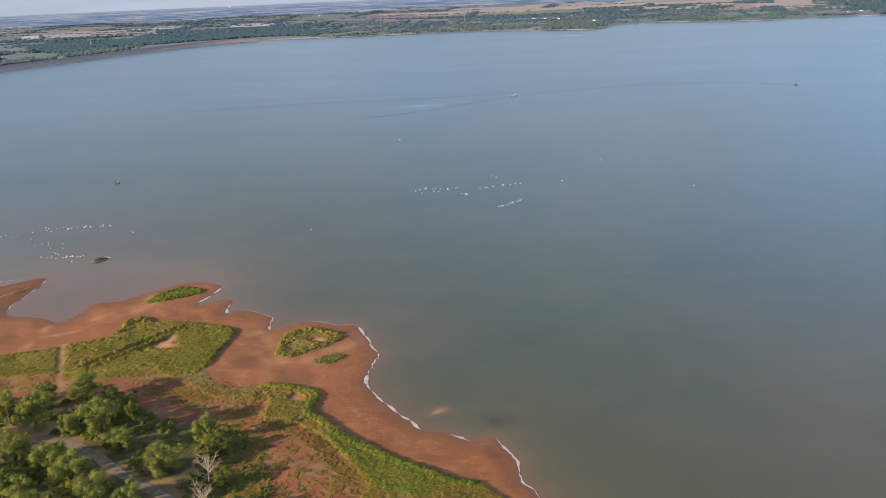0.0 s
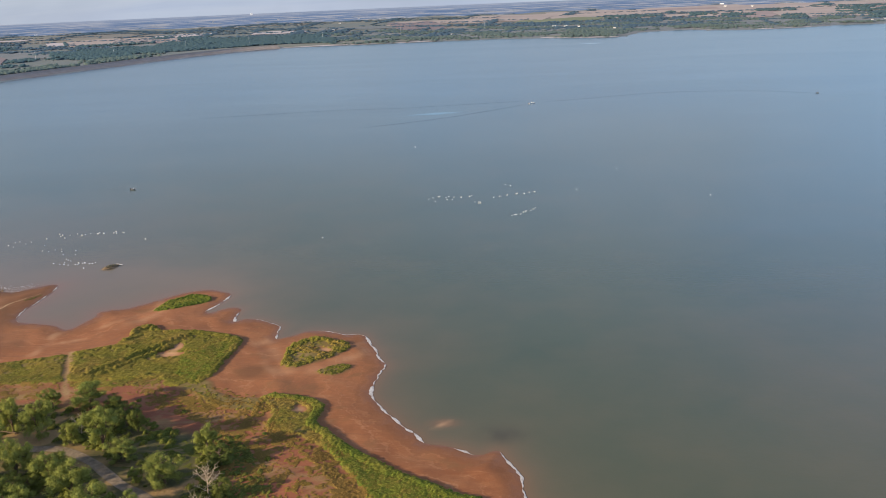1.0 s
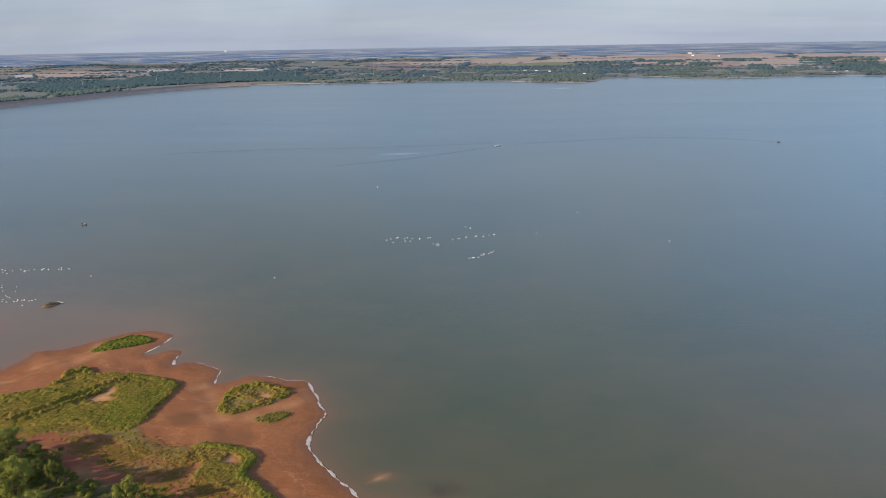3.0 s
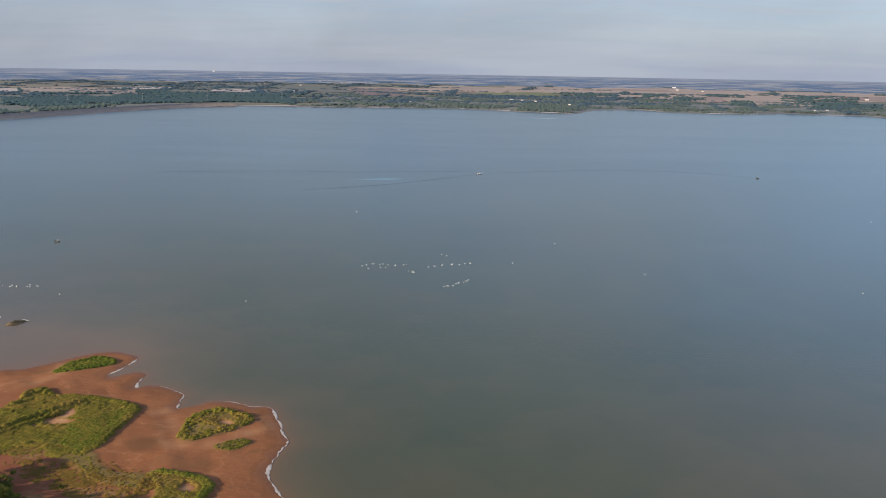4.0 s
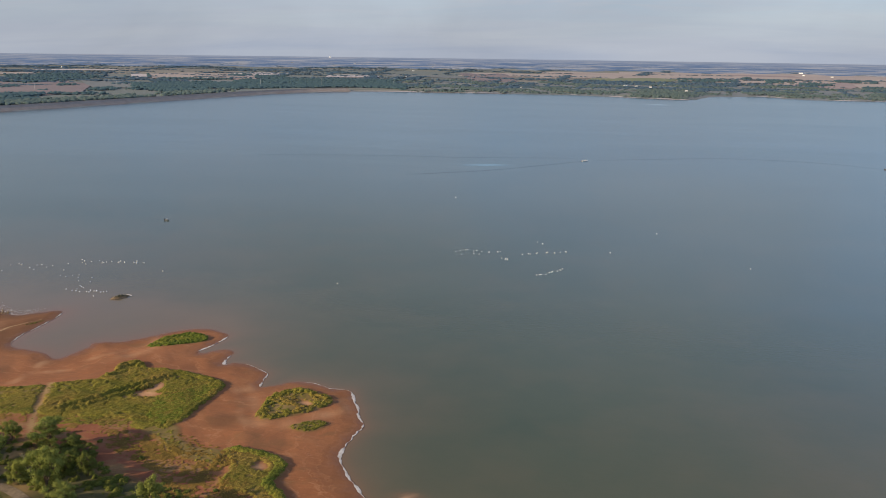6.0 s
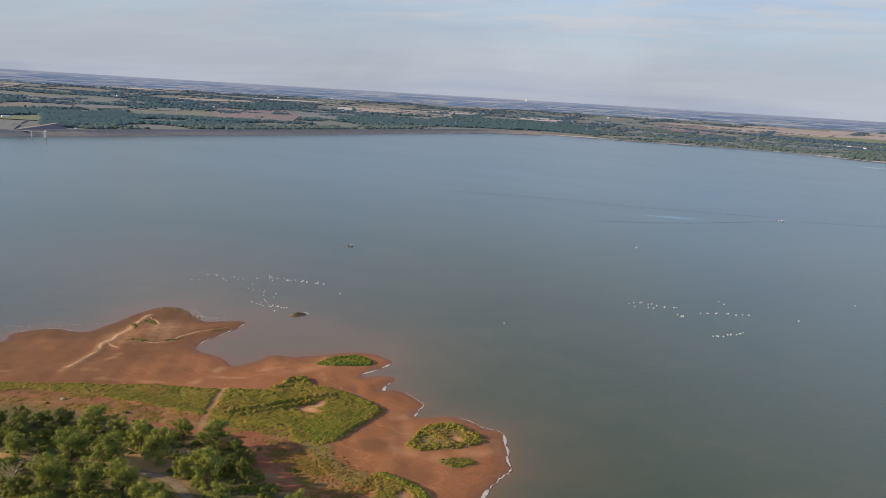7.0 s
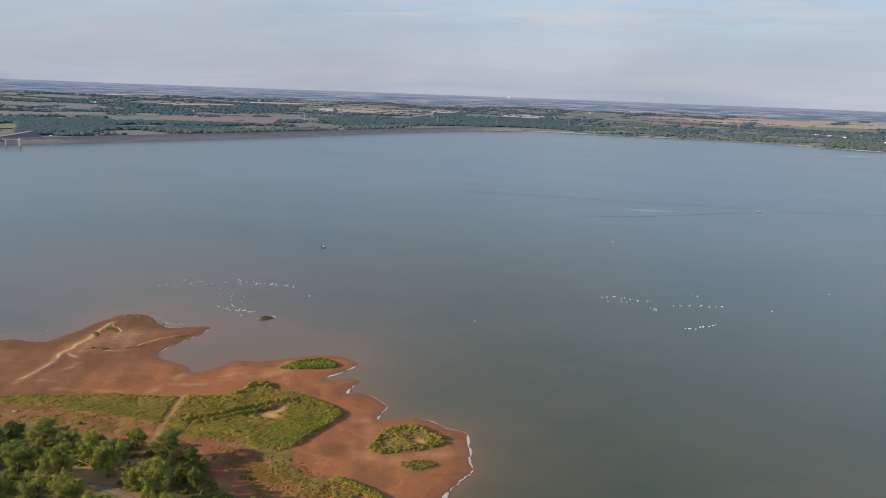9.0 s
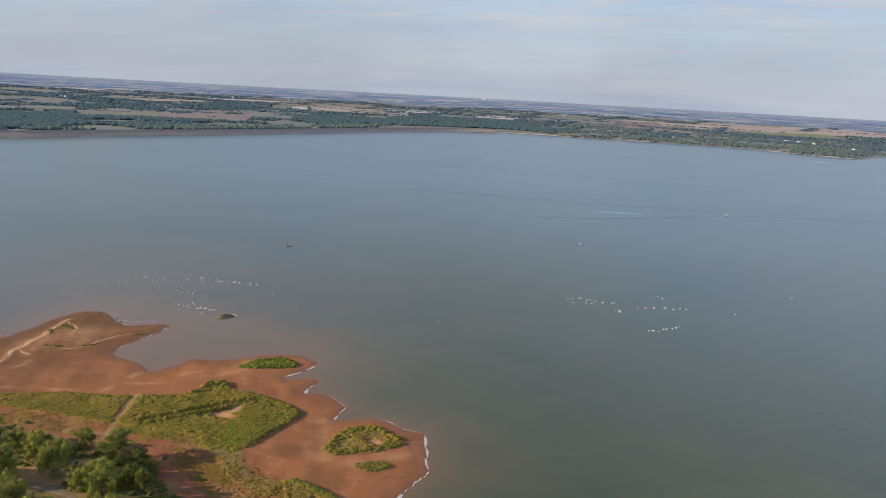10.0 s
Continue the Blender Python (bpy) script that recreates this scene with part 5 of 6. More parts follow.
HEDGE = [(-81, 164), (-73, 163.6), (-68.6, 161.6), (-66.4, 159), (-66.6, 155.2), (-67.2, 152.4), (-65.8, 149.4), (-62, 145.8), (-55.6, 139), (-51.4, 135.6), (-45.4, 130.6), (-40, 126.8), (-34, 123.4), (-29.4, 120.4), (-24, 119.4)]
bed("strip_scrub", "yellow-green scrub behind a dense hedge above the beach", VEG["strip"], "scrub", 0.60, (0.5, 1.2), (0.20, 0.60), 0.14, 0.30,
    leaves=15, hue=0.5, ragged=1.8, seed=7)
hedge_line = spline(HEDGE, 1.0)
bed("strip_hedge", "dense green hedge of bushes along the top of the beach", np.concatenate([hedge_line + (0.9, 0.9), (hedge_line - (1.3, 1.3))[::-1]]), "reed", 0.5, (0.5, 1.0), (0.5, 0.9), 0.12, 0.0, rim=[(HEDGE, 4.0, (0.6, 1.1), (0.5, 0.95), 0.6)], leaves=20, hue=0.35, ragged=0.9, seed=27)
bed("strip_scrub", "dense bright green bushes at the edge of the beach", [(-63, 146), (-55, 139.4), (-45.4, 131), (-34, 123.6), (-26, 119.6), (-36, 113), (-45, 117), (-50, 124), (-56, 133), (-62, 140)], "reed", 0.75, (0.5, 1.1), (0.30, 0.70), 0.16, 0.25,
    leaves=16, hue=0.5, seed=17)
bed("strip_scrub", "tan grass and low scrub at the end of the hedge", [(-30, 120), (-21, 117.6), (-16.6, 110.4), (-24, 104), (-40, 110), (-36, 115)], "dry", 0.7, (0.3, 0.9), (0.15, 0.45), 0.14, 0.20, hue=0.6, seed=18)
bed("fringe_scrub", "golden grass and low scrub on the landward side of the hedge", [(-84, 163), (-80, 162), (-74, 152), (-66, 147), (-58, 140), (-49, 128), (-43, 116), (-38, 106), (-46, 104), (-51, 114), (-57, 125), (-66, 136), (-76, 143), (-83, 151)],
    "dry", 0.8, (0.3, 0.9), (0.16, 0.46), 0.14, 0.50, leaves=16, grain=(0.80, -0.60, 2.0), hue=0.45, ragged=2.6, seed=41)
bed("fringe_scrub", "thin scrub on the landward side of the shore scrub", [(-146, 176), (-138, 177), (-126, 177), (-114, 177), (-104, 176), (-106, 169), (-116, 169.4), (-128, 168), (-141, 169)],
    "scrub", 0.7, (0.3, 0.9), (0.14, 0.40), 0.12, 0.46, leaves=14, hue=0.5, ragged=2.4, seed=42)
bed("dry_grass", "tufts of dry tan grass on red soil", [(-104, 168), (-96, 163), (-84, 158), (-78, 148), (-70, 143.6), (-62, 138.6), (-56, 131), (-51, 123), (-47, 112), (-40, 98), (-60, 94), (-74, 110), (-82, 128), (-92, 148), (-112, 158), (-118, 168)],
    "dry", 0.75, (0.25, 0.65), (0.10, 0.34), 0.10, 0.46, leaves=9, grain=(0.80, -0.60, 2.4), hue=0.5, seed=8)
bed("soil_brush", "dark scrubby brush on dry red soil", [(-90, 148), (-80, 140), (-73, 130), (-66, 118), (-62, 104), (-76, 104), (-84, 122), (-92, 138)], "thicket", 0.40, (0.4, 1.3), (0.35, 1.1), 0.06, 0.42, leaves=18, seed=61)
bed("dry_grass", "mauve-tan dry grass behind the beach scrub", [(-296, 92), (-250, 120), (-220, 141), (-204, 156), (-182, 168), (-164, 171), (-142, 174), (-118, 176), (-110, 173), (-112, 166), (-124, 162), (-150, 160), (-176, 156), (-200, 142), (-240, 118), (-290, 84)],
    "dry", 0.30, (0.3, 0.8), (0.08, 0.24), 0.08, 0.56, leaves=7, hue=0.6, seed=9)
bed("wood_undergrowth", "dark green bushes under the park trees", [(-215, 118), (-190, 138), (-168, 148), (-140, 156), (-118, 158), (-106, 150), (-94, 142), (-82, 134), (-74, 118), (-92, 98), (-150, 96), (-200, 100)], "thicket", 0.07, (0.7, 2.2), (0.6, 2.0), 0.05, 0.50, leaves=22, seed=59)
for line, wide in (([(-226.5, 231.5), (-223.3, 230.4), (-221, 228)], 1.6), ([(-226, 238), (-222, 237.8), (-217, 235)], 1.4), ([(-213, 214), (-209.3, 216), (-205.5, 217)], 1.3), ([(-202, 222), (-200, 224.7), (-199, 229)], 0.9), ([(-196, 241), (-194.3, 245), (-192.8, 249)], 0.9), ([(-212, 202), (-211.2, 199.8), (-210, 197)], 0.7)):
    line = spline(line, 1.0)
    bed("spit_grass", "sparse olive grass on the sandy point", np.concatenate([line + (-wide * 0.5, wide), (line + (wide * 0.5, -wide))[::-1]]), "thicket", 0.9, (0.3, 0.8), (0.12, 0.35), 0.14, 0.25, leaves=14, hue=0.7, seed=int(-line[0][0]))


def shrub(seed, leaf):
    rs = np.random.default_rng(seed)
    root = tagged(new("shrub"), "low dark green shrub on dry red soil", "shrub", "shrubs on the soil")
    n = 170
    d = rs.normal(size=(n, 3))
    d /= np.linalg.norm(d, axis=1)[:, None]
    d[:, 2] = np.abs(d[:, 2])
    lump = 1 + 0.3 * np.sin(d[:, 0] * 5 + seed) * np.sin(d[:, 1] * 6)
    pos = d * lump[:, None] * rs.uniform(0.5, 1, n)[:, None] * np.array([1, 1, 0.75])
    v, f = [], []
    for k in range(5):
        a = k * 1.26 + seed
        tube(v, f, [(0, 0, -0.1), (math.cos(a) * 0.25, math.sin(a) * 0.25, 0.3), (math.cos(a) * 0.6, math.sin(a) * 0.6, 0.55)], [0.05, 0.035, 0.015], 4)
    part("stems", mesh_of("stems", v, f, MAT["bark"]), root)
    part("foliage", set_tone(quads_mesh("foliage", pos, rs.uniform(0.2, 0.45, n), d + rs.normal(0, 0.5, d.shape), MAT[leaf], rs.uniform(0, 6, n), 0.8), rs.uniform(0.2, 0.8, n)), root)
    return root


shrubs = [shrub(31, "thicket_leaf"), shrub(32, "leaf_dark"), shrub(33, "thicket_leaf")]
rnd = random.Random(12)
spots = [(rnd.uniform(-86, -66), rnd.uniform(106, 146)) for _ in range(46)] + [(rnd.uniform(-116, -96), rnd.uniform(148, 168)) for _ in range(6)] + [(rnd.uniform(-200, -135), rnd.uniform(146, 163)) for _ in range(22)]
soil_edge = spline(INLAND, 4, True)
fresh = list(shrubs)
for x, y in spots:
    if signed(np.array([x]), np.array([y]), soil_edge)[0] < 3 or rnd.random() < 0.25 and x > -70:
        continue
    args = (x, y, rnd.uniform(0, 360), rnd.uniform(0.35, 1.0), rnd.uniform(0.7, 1.1))
    if fresh:
        place(fresh.pop(), *args)
    else:
        put_copy(rnd.choice(shrubs), *args)


# ---- foam along the water's edge ----
def foam(a, b, wide, gaps=0.0, seed=0):
    """A ragged line of foam along the shore from point a to point b."""
    i, j = (int(np.argmin(np.hypot(*(near_line - np.array(p)).T))) for p in (a, b))
    raw = near_line[min(i, j):max(i, j) + 1]
    line = spline(raw, 0.45)
    line = line + 0.22 * np.stack([wobble(line[:, 0], line[:, 1], 0.7, seed), wobble(line[:, 0], line[:, 1], 0.8, seed + 3)], 1)
    w = wide * 0.62 * np.clip(0.75 + 0.75 * wobble(line[:, 0], line[:, 1], 1.7, seed + 1) + 0.5 * wobble(line[:, 0], line[:, 1], 0.45, seed) - gaps, 0.04, 2)
    ends = np.minimum(np.arange(len(line)), np.arange(len(line))[::-1])
    w = w * np.clip(ends / 6.0, 0.05, 1)
    return tagged(ribbon("foam", line, w, 0.05, MAT["foam"]), "ragged line of white foam at the lake's edge", "foam", kind="stuff")


foam((-38.5, 143.4), (-43.5, 150), 1.0, 0.0, 1)
foam((-43.5, 150), (-53, 164), 0.7, 0.05, 15)
foam((-53, 164), (-55, 177), 0.95, 0.0, 2)
foam((-55, 177), (-64, 208), 0.55, 0.05, 3)
foam((-64, 208), (-79, 212), 0.32, 0.25, 4)
foam((-90.4, 205.8), (-92.4, 209.5), 0.9, 0.0, 5)
foam((-92.4, 210), (-103.5, 222.8), 0.36, 0.15, 6)
foam((-109, 221.5), (-111.4, 229), 1.0, 0.0, 7)
foam((-123.6, 230), (-120.2, 246.5), 0.55, 0.0, 8)
foam((-25.6, 137.8), (-31, 141), 0.6, 0.0, 9)
foam((-19.8, 139.4), (-5, 101), 0.55, 0.0, 10)
foam((-186, 221.3), (-193, 259), 0.40, 0.3, 11)
foam((-202, 256), (-226, 261), 0.45, 0.35, 12)
foam((-236, 214), (-252, 199), 0.4, 0.4, 13)


def flecks(line, n, wide, seed):
    """Small scattered flecks of foam in the shallows along a line."""
    rs = np.random.default_rng(seed)
    line = spline(line, 1.0)
    at = line[rs.integers(0, len(line), n)] + rs.normal(0, wide, (n, 2))
    at = at[lake_distance(at[:, 0], at[:, 1]) < 0.1]
    size = rs.uniform(0.10, 0.42, len(at)) ** 1.2
    me = quads_mesh("foam_flecks", np.c_[at, np.full(len(at), 0.07)], size * 1.6, np.tile((0.0, 0.02, 1.0), (len(at), 1)), MAT["foam"], rs.uniform(0, 6, len(at)), 0.55)
    return tagged(new("foam_flecks", me), "scattered white foam flecks in the shallows", "foam", kind="stuff")


flecks([(-203, 258), (-209, 255), (-216, 257), (-224, 262)], 330, 1.7, 1)
flecks([(-241, 225), (-248, 219), (-254, 212), (-263, 200), (-275, 186)], 300, 2.8, 2)


# ---- islet and stones ----
def islet():
    root = tagged(new("islet"), "small brown stony islet with dead brush", "islet")
    rs = np.random.default_rng(4)
    base, faces = ICO[2]
    co = base * (1 + 0.12 * np.sin(base[:, :1] * 5) * np.cos(base[:, 1:2] * 4)) * np.array([4.0, 2.4, 0.42])
    part("mound", mesh_of("mound", co, faces, MAT["stone"], True), root)
    n = 220
    p = rs.normal(0, 0.45, (n, 2)) * np.array([3.0, 1.7])
    z = 0.2 + 0.9 * np.exp(-(p ** 2).sum(1) / 5) * rs.uniform(0.3, 1, n)
    part("brush", quads_mesh("brush", np.c_[p, z], rs.uniform(0.25, 0.7, n), rs.normal(0, 1, (n, 3)), MAT["slope"], rs.uniform(0, 6, n), 0.35), root)["kind"] = "stuff"
    root.matrix_basis = pose(-182.8, 281.8, 0, 0, 0, 62)
    ring = [(3.4 + 0.5 * math.cos(a), 1.9 * math.sin(a)) for a in np.linspace(-1.0, 1.2, 14)]
    v = [(x * k, y * k, 0.12) for x, y in ring for k in (1.0, 1.2)]
    part("foam_rim", mesh_of("foam_rim", v, [(2 * i, 2 * i + 1, 2 * i + 3, 2 * i + 2) for i in range(13)], MAT["foam"]), root, "white foam along one side")


islet()


def shore_stones(spots, seed):
    """Brown stones of many sizes strewn round spots on the shore."""
    rs = np.random.default_rng(seed)
    base, faces = ICO[1]
    at = np.asarray(spots)[rs.integers(0, len(spots), 150)] + rs.normal(0, 1.5, (150, 2))
    size = rs.uniform(0.10, 0.45, 150)
    co = base[None] * (1 + rs.normal(0, 0.15, (150, len(base), 1))) * (size[:, None, None] * np.array([1.2, 0.9, 0.6]))
    co += np.c_[at, np.maximum(height_at(at[:, 0], at[:, 1]), 0) + 0.1 * size][:, None, :]
    f = faces[None] + (np.arange(150) * len(base))[:, None, None]
    me = mesh_of("shore_stones", co.reshape(-1, 3), f.reshape(-1, 3), MAT["stone"])
    return tagged(new("shore_stones", me), "dark brown stones strewn along the sandy point", "stones", kind="stuff")


shore_stones([(-233, 257), (-229, 259), (-224, 258.5), (-219, 256), (-214, 253)], 3)


def log_rail(a, b):
    """A weathered log lying along the edge of the pull-in, with two blocks under it."""
    root = tagged(new("log_rail"), "weathered brown log rail beside the dirt pull-in", "log", "log rails")
    length = math.dist(a, b)
    v, f = [], []
    tube(v, f, [(0, 0, 0.42), (length * 0.35, 0.02, 0.43), (length * 0.7, -0.02, 0.41), (length, 0, 0.42)], [0.15, 0.15, 0.14, 0.13], 8)
    part("log", mesh_of("log", v, f, MAT["bark"], True), root)
    for at in (0.15, 0.85):
        v, f = [], []
        tube(v, f, [(length * at, 0, -0.1), (length * at, 0, 0.34)], [0.14, 0.13], 8)
        part("block", mesh_of("block", v, f, MAT["bark"]), root)
    place(root, a[0], a[1], math.degrees(math.atan2(b[1] - a[1], b[0] - a[0])))


log_rail((-132.6, 142.4), (-133.0, 148.0))
log_rail((-137.5, 142.2), (-143.5, 143.2))


def box_mesh(name, lo, hi, mat, bevel=0.03):
    bm = bmesh.new()
    bmesh.ops.create_cube(bm, size=1.0)
    for v in bm.verts:
        v.co = Vector([lo[k] + (hi[k] - lo[k]) * (v.co[k] + 0.5) for k in range(3)])
    if bevel:
        bmesh.ops.bevel(bm, geom=bm.edges[:], offset=bevel, segments=1, affect="EDGES")
    me = bpy.data.meshes.new(name)
    bm.to_mesh(me)
    bm.free()
    me.materials.append(mat)
    return me


def gable(name, w, d, h0, h1, mat, over=0.3):
    """A pitched roof with thickness."""
    x, y, t = w / 2 + over, d / 2 + over, 0.18
    v = [(sx * x, sy * y, h0) for sx in (-1, 1) for sy in (-1, 1)] + [(sx * x, 0, h1) for sx in (-1, 1)]
    v += [(a, b, c + t) for a, b, c in v]
    f = [(0, 2, 5, 4), (1, 4, 5, 3), (6, 10, 11, 8), (7, 9, 11, 10), (0, 6, 8, 2), (1, 3, 9, 7), (0, 4, 10, 6), (4, 1, 7, 10), (2, 8, 11, 5), (5, 11, 9, 3)]
    return mesh_of(name, v, f, mat)


def building(name, label, w, d, h, roof_h, wall, roof, openings=3):
    """A small building: walls, roof, door and windows."""
    root = tagged(new(name), label, "building", "farm buildings")
    part("wall", box_mesh("wall", (-w / 2, -d / 2, -1.5), (w / 2, d / 2, h), MAT[wall], 0), root)
    part("roof", gable("roof", w, d, h, h + roof_h, MAT[roof]), root)
    for k in range(openings):
        x = -w / 2 + w * (k + 0.5) / openings
        if k == 1:
            part("door", box_mesh("door", (x - 0.5, -d / 2 - 0.06, 0), (x + 0.5, -d / 2 + 0.05, 2.05), MAT["grey"], 0.02), root)
        else:
            part("window", box_mesh("window", (x - 0.6, -d / 2 - 0.06, 1.0), (x + 0.6, -d / 2 + 0.05, 2.1), MAT["dark"], 0.02), root)
    for s in (-1, 1):
        v = [(s * w / 2, -d / 2, h), (s * w / 2, d / 2, h), (s * w / 2, 0, h + roof_h)]
        part("gable_end", mesh_of("gable_end", v + [(a - s * 0.2, b, c) for a, b, c in v], [(0, 1, 2), (3, 5, 4), (0, 3, 4, 1), (1, 4, 5, 2), (2, 5, 3, 0)], MAT[wall]), root)
    return root


def far_place(ob, az, r, turn=0.0, size=1.0):
    x, y = polar(az, r)
    z = max(float(height_at(np.array(x), np.array(y))), float(far_height(np.array(r))) if r > 2300 else -9)
    ob.matrix_basis = pose(x, y, z + 0.6, 0, 0, turn - az) @ Matrix.Diagonal((size, size, size, 1))
    return ob


stone_v, stone_f = ICO[2]
stone_co = stone_v * (1 + 0.15 * np.sin(stone_v[:, :1] * 4 + 1) * np.cos(stone_v[:, 2:] * 3)) * np.array([0.9, 0.6, 0.5])
stone = tagged(new("boulder", mesh_of("boulder", stone_co, stone_f, MAT["crest"])), "pale boulder on the dry soil", "boulder")
place(stone, -184, 159.5, 20)

# far buildings
barn = far_place(building("barn", "long white metal farm shed", 34, 12, 5, 2.5, "white", "white", 5), -52.2, 1720, 25, 0.6)
put_far = lambda ob, *a: far_place(copy_thing(ob, Matrix()), *a)
put_far(barn, -50.9, 1690, 15, 0.4)
house = far_place(building("farmhouse", "small white farmhouse with a grey roof", 13, 9, 4, 2.5, "white", "grey", 4), -44.8, 2890, 0, 0.9)
crest_hut = building("control_hut", "small white control hut on the dam crest", 4, 3, 2.6, 0.8, "white", "white", 2)
crest_hut.matrix_basis = pose(-1002, 932, 7.1, 0, 0, 30) @ Matrix.Scale(0.75, 4)
for az, r, turn, size in ((-44.5, 2900, 20, 1.6), (-44.0, 2930, -30, 1.4), (-43.2, 2960, 0, 1.5), (-39.5, 2560, 10, 1.3), (-38.6, 2590, 40, 1.6), (-38.2, 2600, 0, 1.2), (-36.0, 3300, 0, 1.6), (-34.5, 3350, 30, 1.4),
                          (-29.0, 3500, 0, 1.6), (-6.5, 2260, 20, 0.9), (-7.5, 2240, 0, 0.8), (3.2, 2560, 0, 1.6), (-12.5, 3300, 0, 1.5), (12.4, 3420, 0, 1.7), (20.8, 2480, 10, 0.9), (14.0, 3350, 0, 1.5), (-45.6, 3050, 0, 1.5),
                          (-5.2, 2420, 0, 1.3), (-3.8, 2380, 30, 1.2), (-8.8, 2300, 10, 1.1), (5.5, 2420, 0, 1.3), (-13.0, 2900, 0, 1.4), (-20.5, 3900, 0, 1.8), (-16.4, 3850, 0, 1.8), (-11.2, 3620, 0, 1.6)):
    put_far(house, az, r, turn, size * 0.42)
for az, r, turn, size in ((1.6, 2620, 0, 0.9), (2.4, 2600, 10, 1.0), (4.0, 2680, 0, 1.0), (21.5, 2520, 0, 0.6), (-31.0, 3500, 0, 1.0), (23.6, 3050, 0, 1.0), (12.2, 3600, 0, 1.3)):
    put_far(barn, az, r, turn, size * 0.36)


def silo_tower():
    root = tagged(new("grain_elevator"), "white grain elevator far out on the plain", "grain elevator")
    for k in range(4):
        v, f = [], []
        tube(v, f, [(k * 7 - 10, 0, -2), (k * 7 - 10, 0, 22)], [3.6, 3.6], 14)
        part("silo", mesh_of("silo", v, f, MAT["white"], False), root)
    part("headhouse", box_mesh("headhouse", (-11, -3, 21), (11, 3, 29), MAT["white"], 0.2), root)
    return root


far_place(silo_tower(), -18.0, 4700, 0, 0.42)


def mast(tall):
    root = tagged(new("power_pole"), "tall pale power pole with a crossarm", "power pole", "power poles across the fields")
    v, f = [], []
    tube(v, f, [(0, 0, -1), (0, 0, tall)], [0.26, 0.16], 6)
    part("pole", mesh_of("pole", v, f, MAT["galvanized"], True), root)
    part("crossarm", box_mesh("crossarm", (-3.5, -0.15, tall * 0.88), (3.5, 0.15, tall * 0.88 + 0.3), MAT["galvanized"], 0.05), root)
    return root


pole = far_place(mast(22), -18.6, 2380, 0)
for az, r in ((-36.2, 2040), (-31.5, 2160), (-27.0, 2250), (-22.6, 2330), (-41.0, 1960), (-52.6, 1850), (-13.8, 2480), (-8.6, 2560), (-3.0, 2640)):
    put_far(pole, az, r, 0)


def intake_tower():
    """Intake tower in the lake with a footbridge to the dam's crest."""
    root = tagged(new("intake_tower"), "pale concrete intake tower with a footbridge to the dam", "intake tower")
    part("shaft", box_mesh("shaft", (-1.6, -1.6, -4), (1.6, 1.6, 7.4), MAT["concrete"], 0.15), root)
    part("platform", box_mesh("platform", (-2.2, -2.2, 7.4), (2.2, 2.2, 8.0), MAT["concrete"], 0.08), root)
    part("hoist_house", box_mesh("hoist_house", (-1.2, -1.2, 8.0), (1.2, 1.2, 9.6), MAT["white"], 0.08), root)
    part("bridge_deck", box_mesh("bridge_deck", (-52, -0.9, 7.5), (-2.2, 0.9, 8.0), MAT["concrete"], 0.05), root)
    for s in (-1, 1):
        part("handrail", box_mesh("handrail", (-52, s * 1.05 - 0.08, 8.8), (-2.2, s * 1.05 + 0.08, 9.0), MAT["grey"], 0.02), root)
        for k in range(13):
            part("rail_post", box_mesh("rail_post", (-51 + k * 3.9, s * 1.05 - 0.06, 8.0), (-50.85 + k * 3.9, s * 1.05 + 0.06, 8.8), MAT["grey"], 0), root)
    part("pier", box_mesh("pier", (-20, -0.9, -3), (-18.6, 0.9, 7.3), MAT["concrete"], 0.05), root)
    return root


intake_tower().matrix_basis = pose(-971, 850, 0, 0, 0, 22)


# ---- boats ----
def boat(length, label, hull_mat, top_mat):
    root = tagged(new("motorboat"), label, "boat", "boats on the lake")
    n, v, f = 9, [], []
    for i in range(n):
        u = i / (n - 1)
        x = (u - 0.5) * length
        half = 0.19 * length * (1 - max(0, (u - 0.45) / 0.55) ** 2.2)
        half = max(half, 0.03)
        deep, top = -0.25 + 0.2 * u ** 4, 0.55 + 0.25 * u * u
        v += [(x, -half, top), (x, -half * 0.8, deep * 0.3), (x, 0, deep), (x, half * 0.8, deep * 0.3), (x, half, top), (x, half * 0.86, top - 0.02), (x, half * 0.75, 0.2), (x, -half * 0.75, 0.2), (x, -half * 0.86, top - 0.02)]
    for i in range(n - 1):
        for k in range(9):
            a, b = i * 9 + k, i * 9 + (k + 1) % 9
            f.append((a, b, b + 9, a + 9))
    f += [tuple(range(9)), tuple((n - 1) * 9 + k for k in range(8, -1, -1))]
    part("hull", mesh_of("hull", v, f, MAT[hull_mat]), root)
    l = length
    part("foredeck", box_mesh("foredeck", (l * 0.12, -l * 0.12, 0.55), (l * 0.36, l * 0.12, 0.68), MAT[top_mat], 0.04), root)
    part("console", box_mesh("console", (-l * 0.02, -l * 0.06, 0.2), (l * 0.06, l * 0.06, 1.15), MAT[top_mat], 0.05), root)
    for k in (-0.13, -0.27):
        part("seat", box_mesh("seat", (l * k, -l * 0.11, 0.2), (l * (k + 0.07), l * 0.11, 0.6), MAT["grey"], 0.04), root)
    motor = part("outboard_motor", box_mesh("outboard_motor", (-l * 0.5 - 0.45, -0.2, 0.1), (-l * 0.5 + 0.05, 0.2, 1.1), MAT["dark"], 0.08), root)
    part("propeller_leg", box_mesh("propeller_leg", (-l * 0.5 - 0.3, -0.07, -0.5), (-l * 0.5 - 0.12, 0.07, 0.1), MAT["dark"], 0.02), motor)
    return root


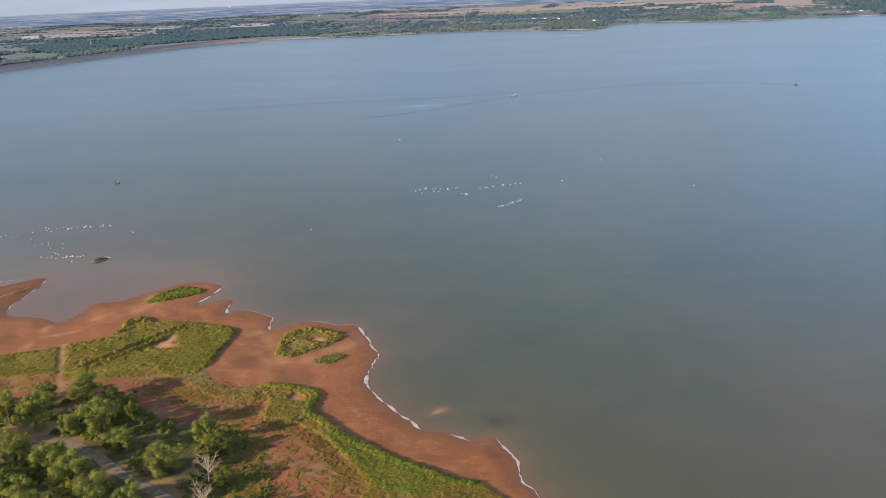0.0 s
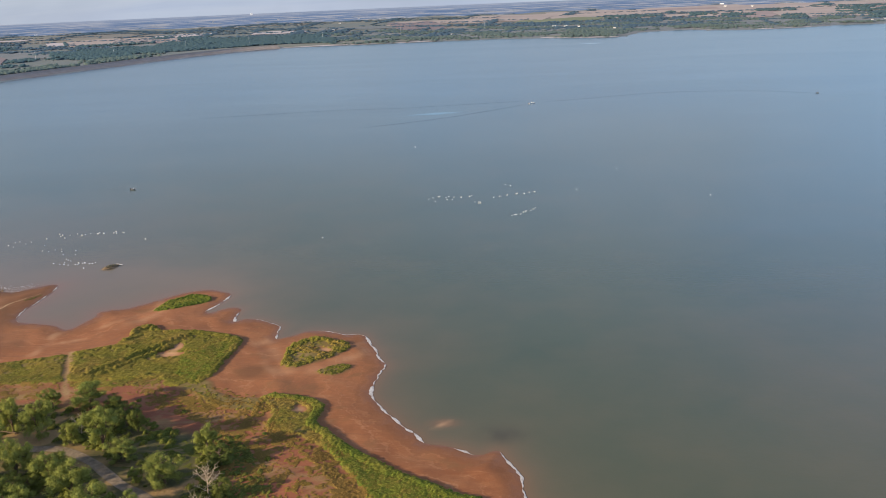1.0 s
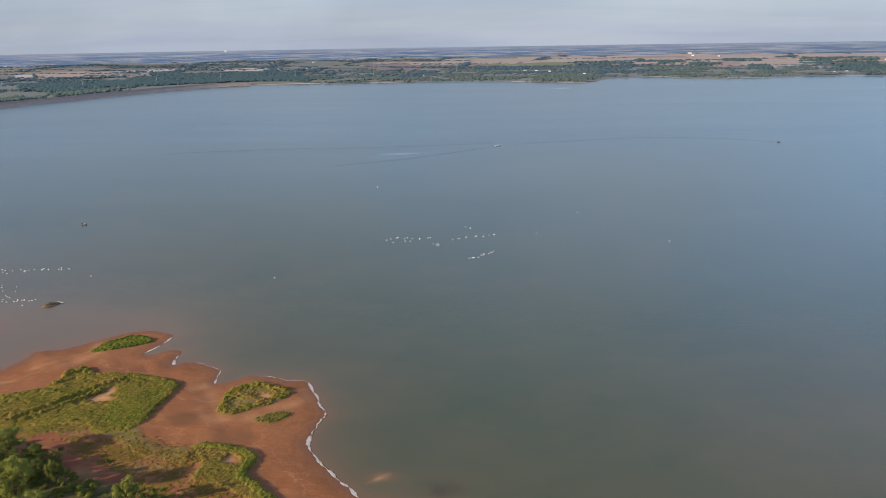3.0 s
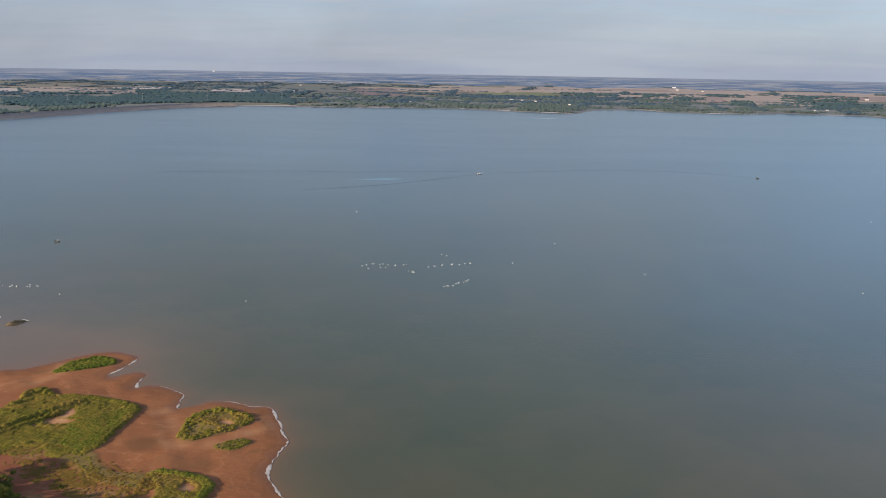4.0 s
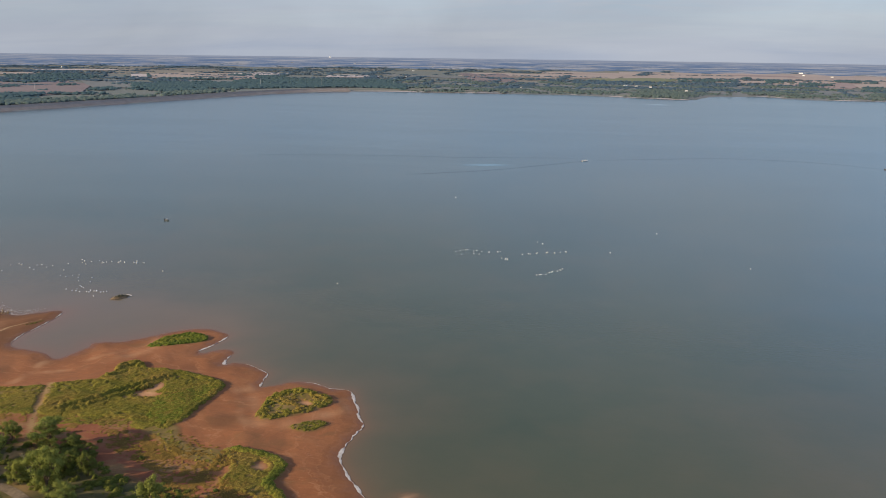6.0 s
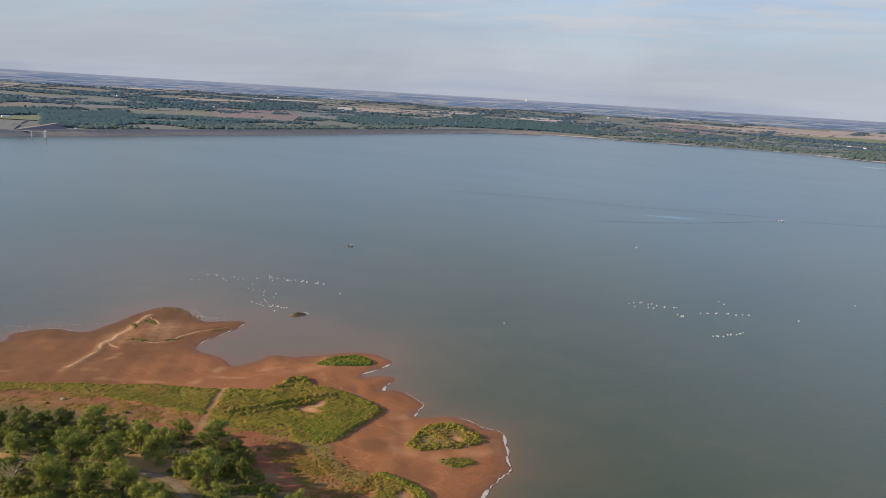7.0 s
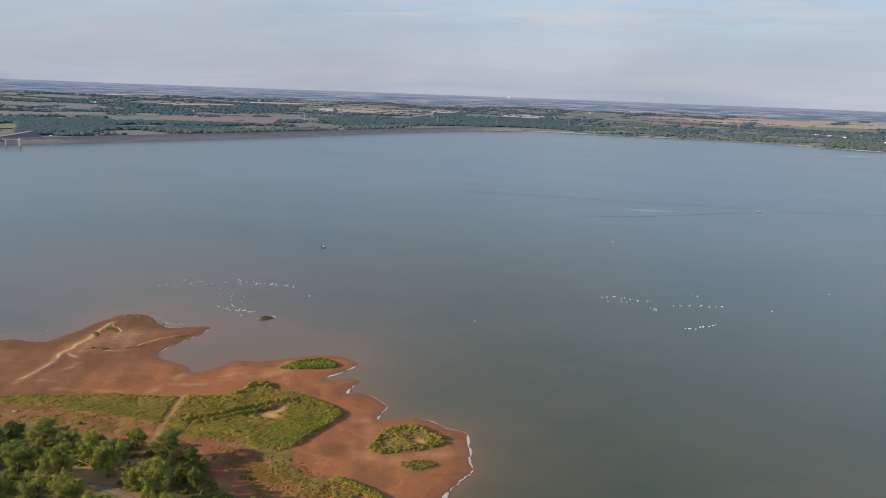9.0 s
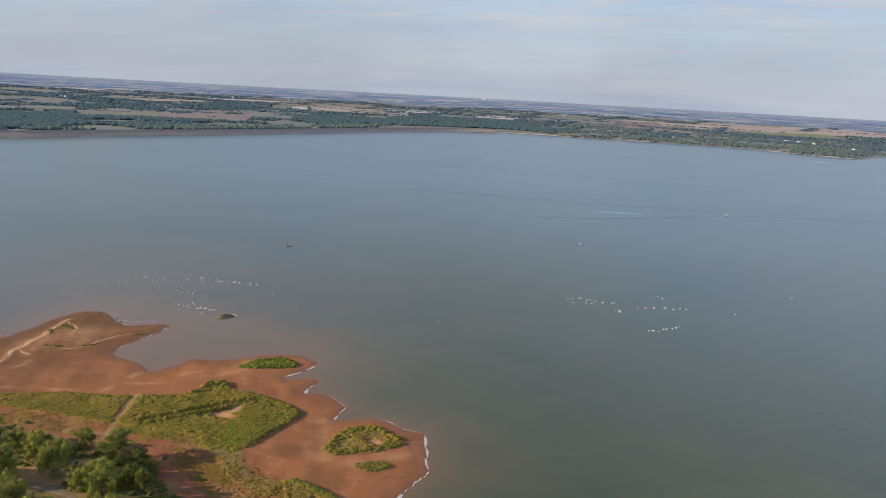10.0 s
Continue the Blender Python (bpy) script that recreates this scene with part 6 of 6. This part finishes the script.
boat(6.5, "white motorboat on open lake water", "white", "white").matrix_basis = pose(-8, 790, 0, 0, 0, 35)
boat(2.5, "small grey fishing boat with a pale deck", "grey", "white").matrix_basis = pose(-243, 432, 0, 0, 0, 10)
boat(2.4, "small dark fishing boat far out", "dark", "grey").matrix_basis = pose(261, 803, 0, 0, 0, -40)


# ---- wakes: bands of flatter or rougher water behind the boats ----
for line, wide, mat in (([(-11, 788), (-50, 742), (-91, 699), (-152, 656)], 1.7, "ruffled"), ([(-70, 742), (-95, 735), (-121, 727)], 9.0, "slick"), ([(-2, 796), (43, 817), (131, 850), (213, 839), (260, 805)], 1.6, "ruffled"),
                        ([(-13, 813), (-129, 785), (-201, 781), (-320, 750)], 1.4, "ruffled"), ([(-428, 487), (-404, 490)], 1.6, "ruffled"), ([(-248, 433), (-264, 433)], 0.6, "ruffled"),
                        ([(95, 1782), (150, 1790)], 24, "slick")):
    path = spline(line, 6)
    taper = np.clip(np.minimum(np.arange(len(path)), np.arange(len(path))[::-1]) / 5.0, 0.08, 1)
    tagged(ribbon("wake", path, wide * taper, 0.03, MAT[mat]), "thin band of disturbed water behind a boat", "wake", kind="stuff")


# ---- white specks afloat, plain shapes standing in for birds ----
sv, sf = ICO[2]
speck_co = np.where(sv[:, 2:] > 0, sv * np.array([0.48, 0.30, 0.34]), sv * np.array([0.42, 0.25, 0.12]))
speck_mesh = mesh_of("floating_speck", speck_co, sf, MAT["white"], True)
rnd = random.Random(17)
for (x0, y0), (x1, y1), n, spread in (((-65, 396), (-42, 398.5), 11, 1.2), ((-60, 388), (-52, 391), 3, 1.0), ((-39, 386), (-36, 383), 5, 1.0), ((-30, 395.5), (-8, 405), 11, 1.6), ((-20, 355), (-9, 370), 11, 0.7), ((-25, 423), (-21, 421), 2, 0.8),
                                      ((-262, 313), (-240, 324), 13, 4.5), ((-233, 331), (-202, 336), 22, 1.8), ((-230, 309), (-208, 302), 9, 3.0), ((-208, 290), (-193, 286), 20, 2.4),
                                      ((-104, 322), (-104, 322), 1, 0), ((78, 391), (78, 391), 1, 0), ((39, 463), (39, 463), 1, 0), ((174, 366), (174, 366), 1, 0), ((13, 409), (14, 409), 1, 0),
                                      ((-92, 556), (-92, 556), 1, 0), ((-187, 324), (-187, 324), 1, 0), ((265, 566), (265, 566), 1, 0)):
    for k in range(n):
        u = (k + rnd.uniform(-0.5, 0.5)) / max(n - 1, 1)
        ob = new("floating_speck", speck_mesh)
        ob.matrix_basis = pose(x0 + (x1 - x0) * u + rnd.gauss(0, spread * 0.6), y0 + (y1 - y0) * u + rnd.gauss(0, spread), 0, 0, 0, rnd.uniform(0, 360)) @ Matrix.Scale(rnd.uniform(0.6, 0.9), 4)
        tagged(ob, "small white speck standing in for a bird on the lake", "float", "white specks on the lake")
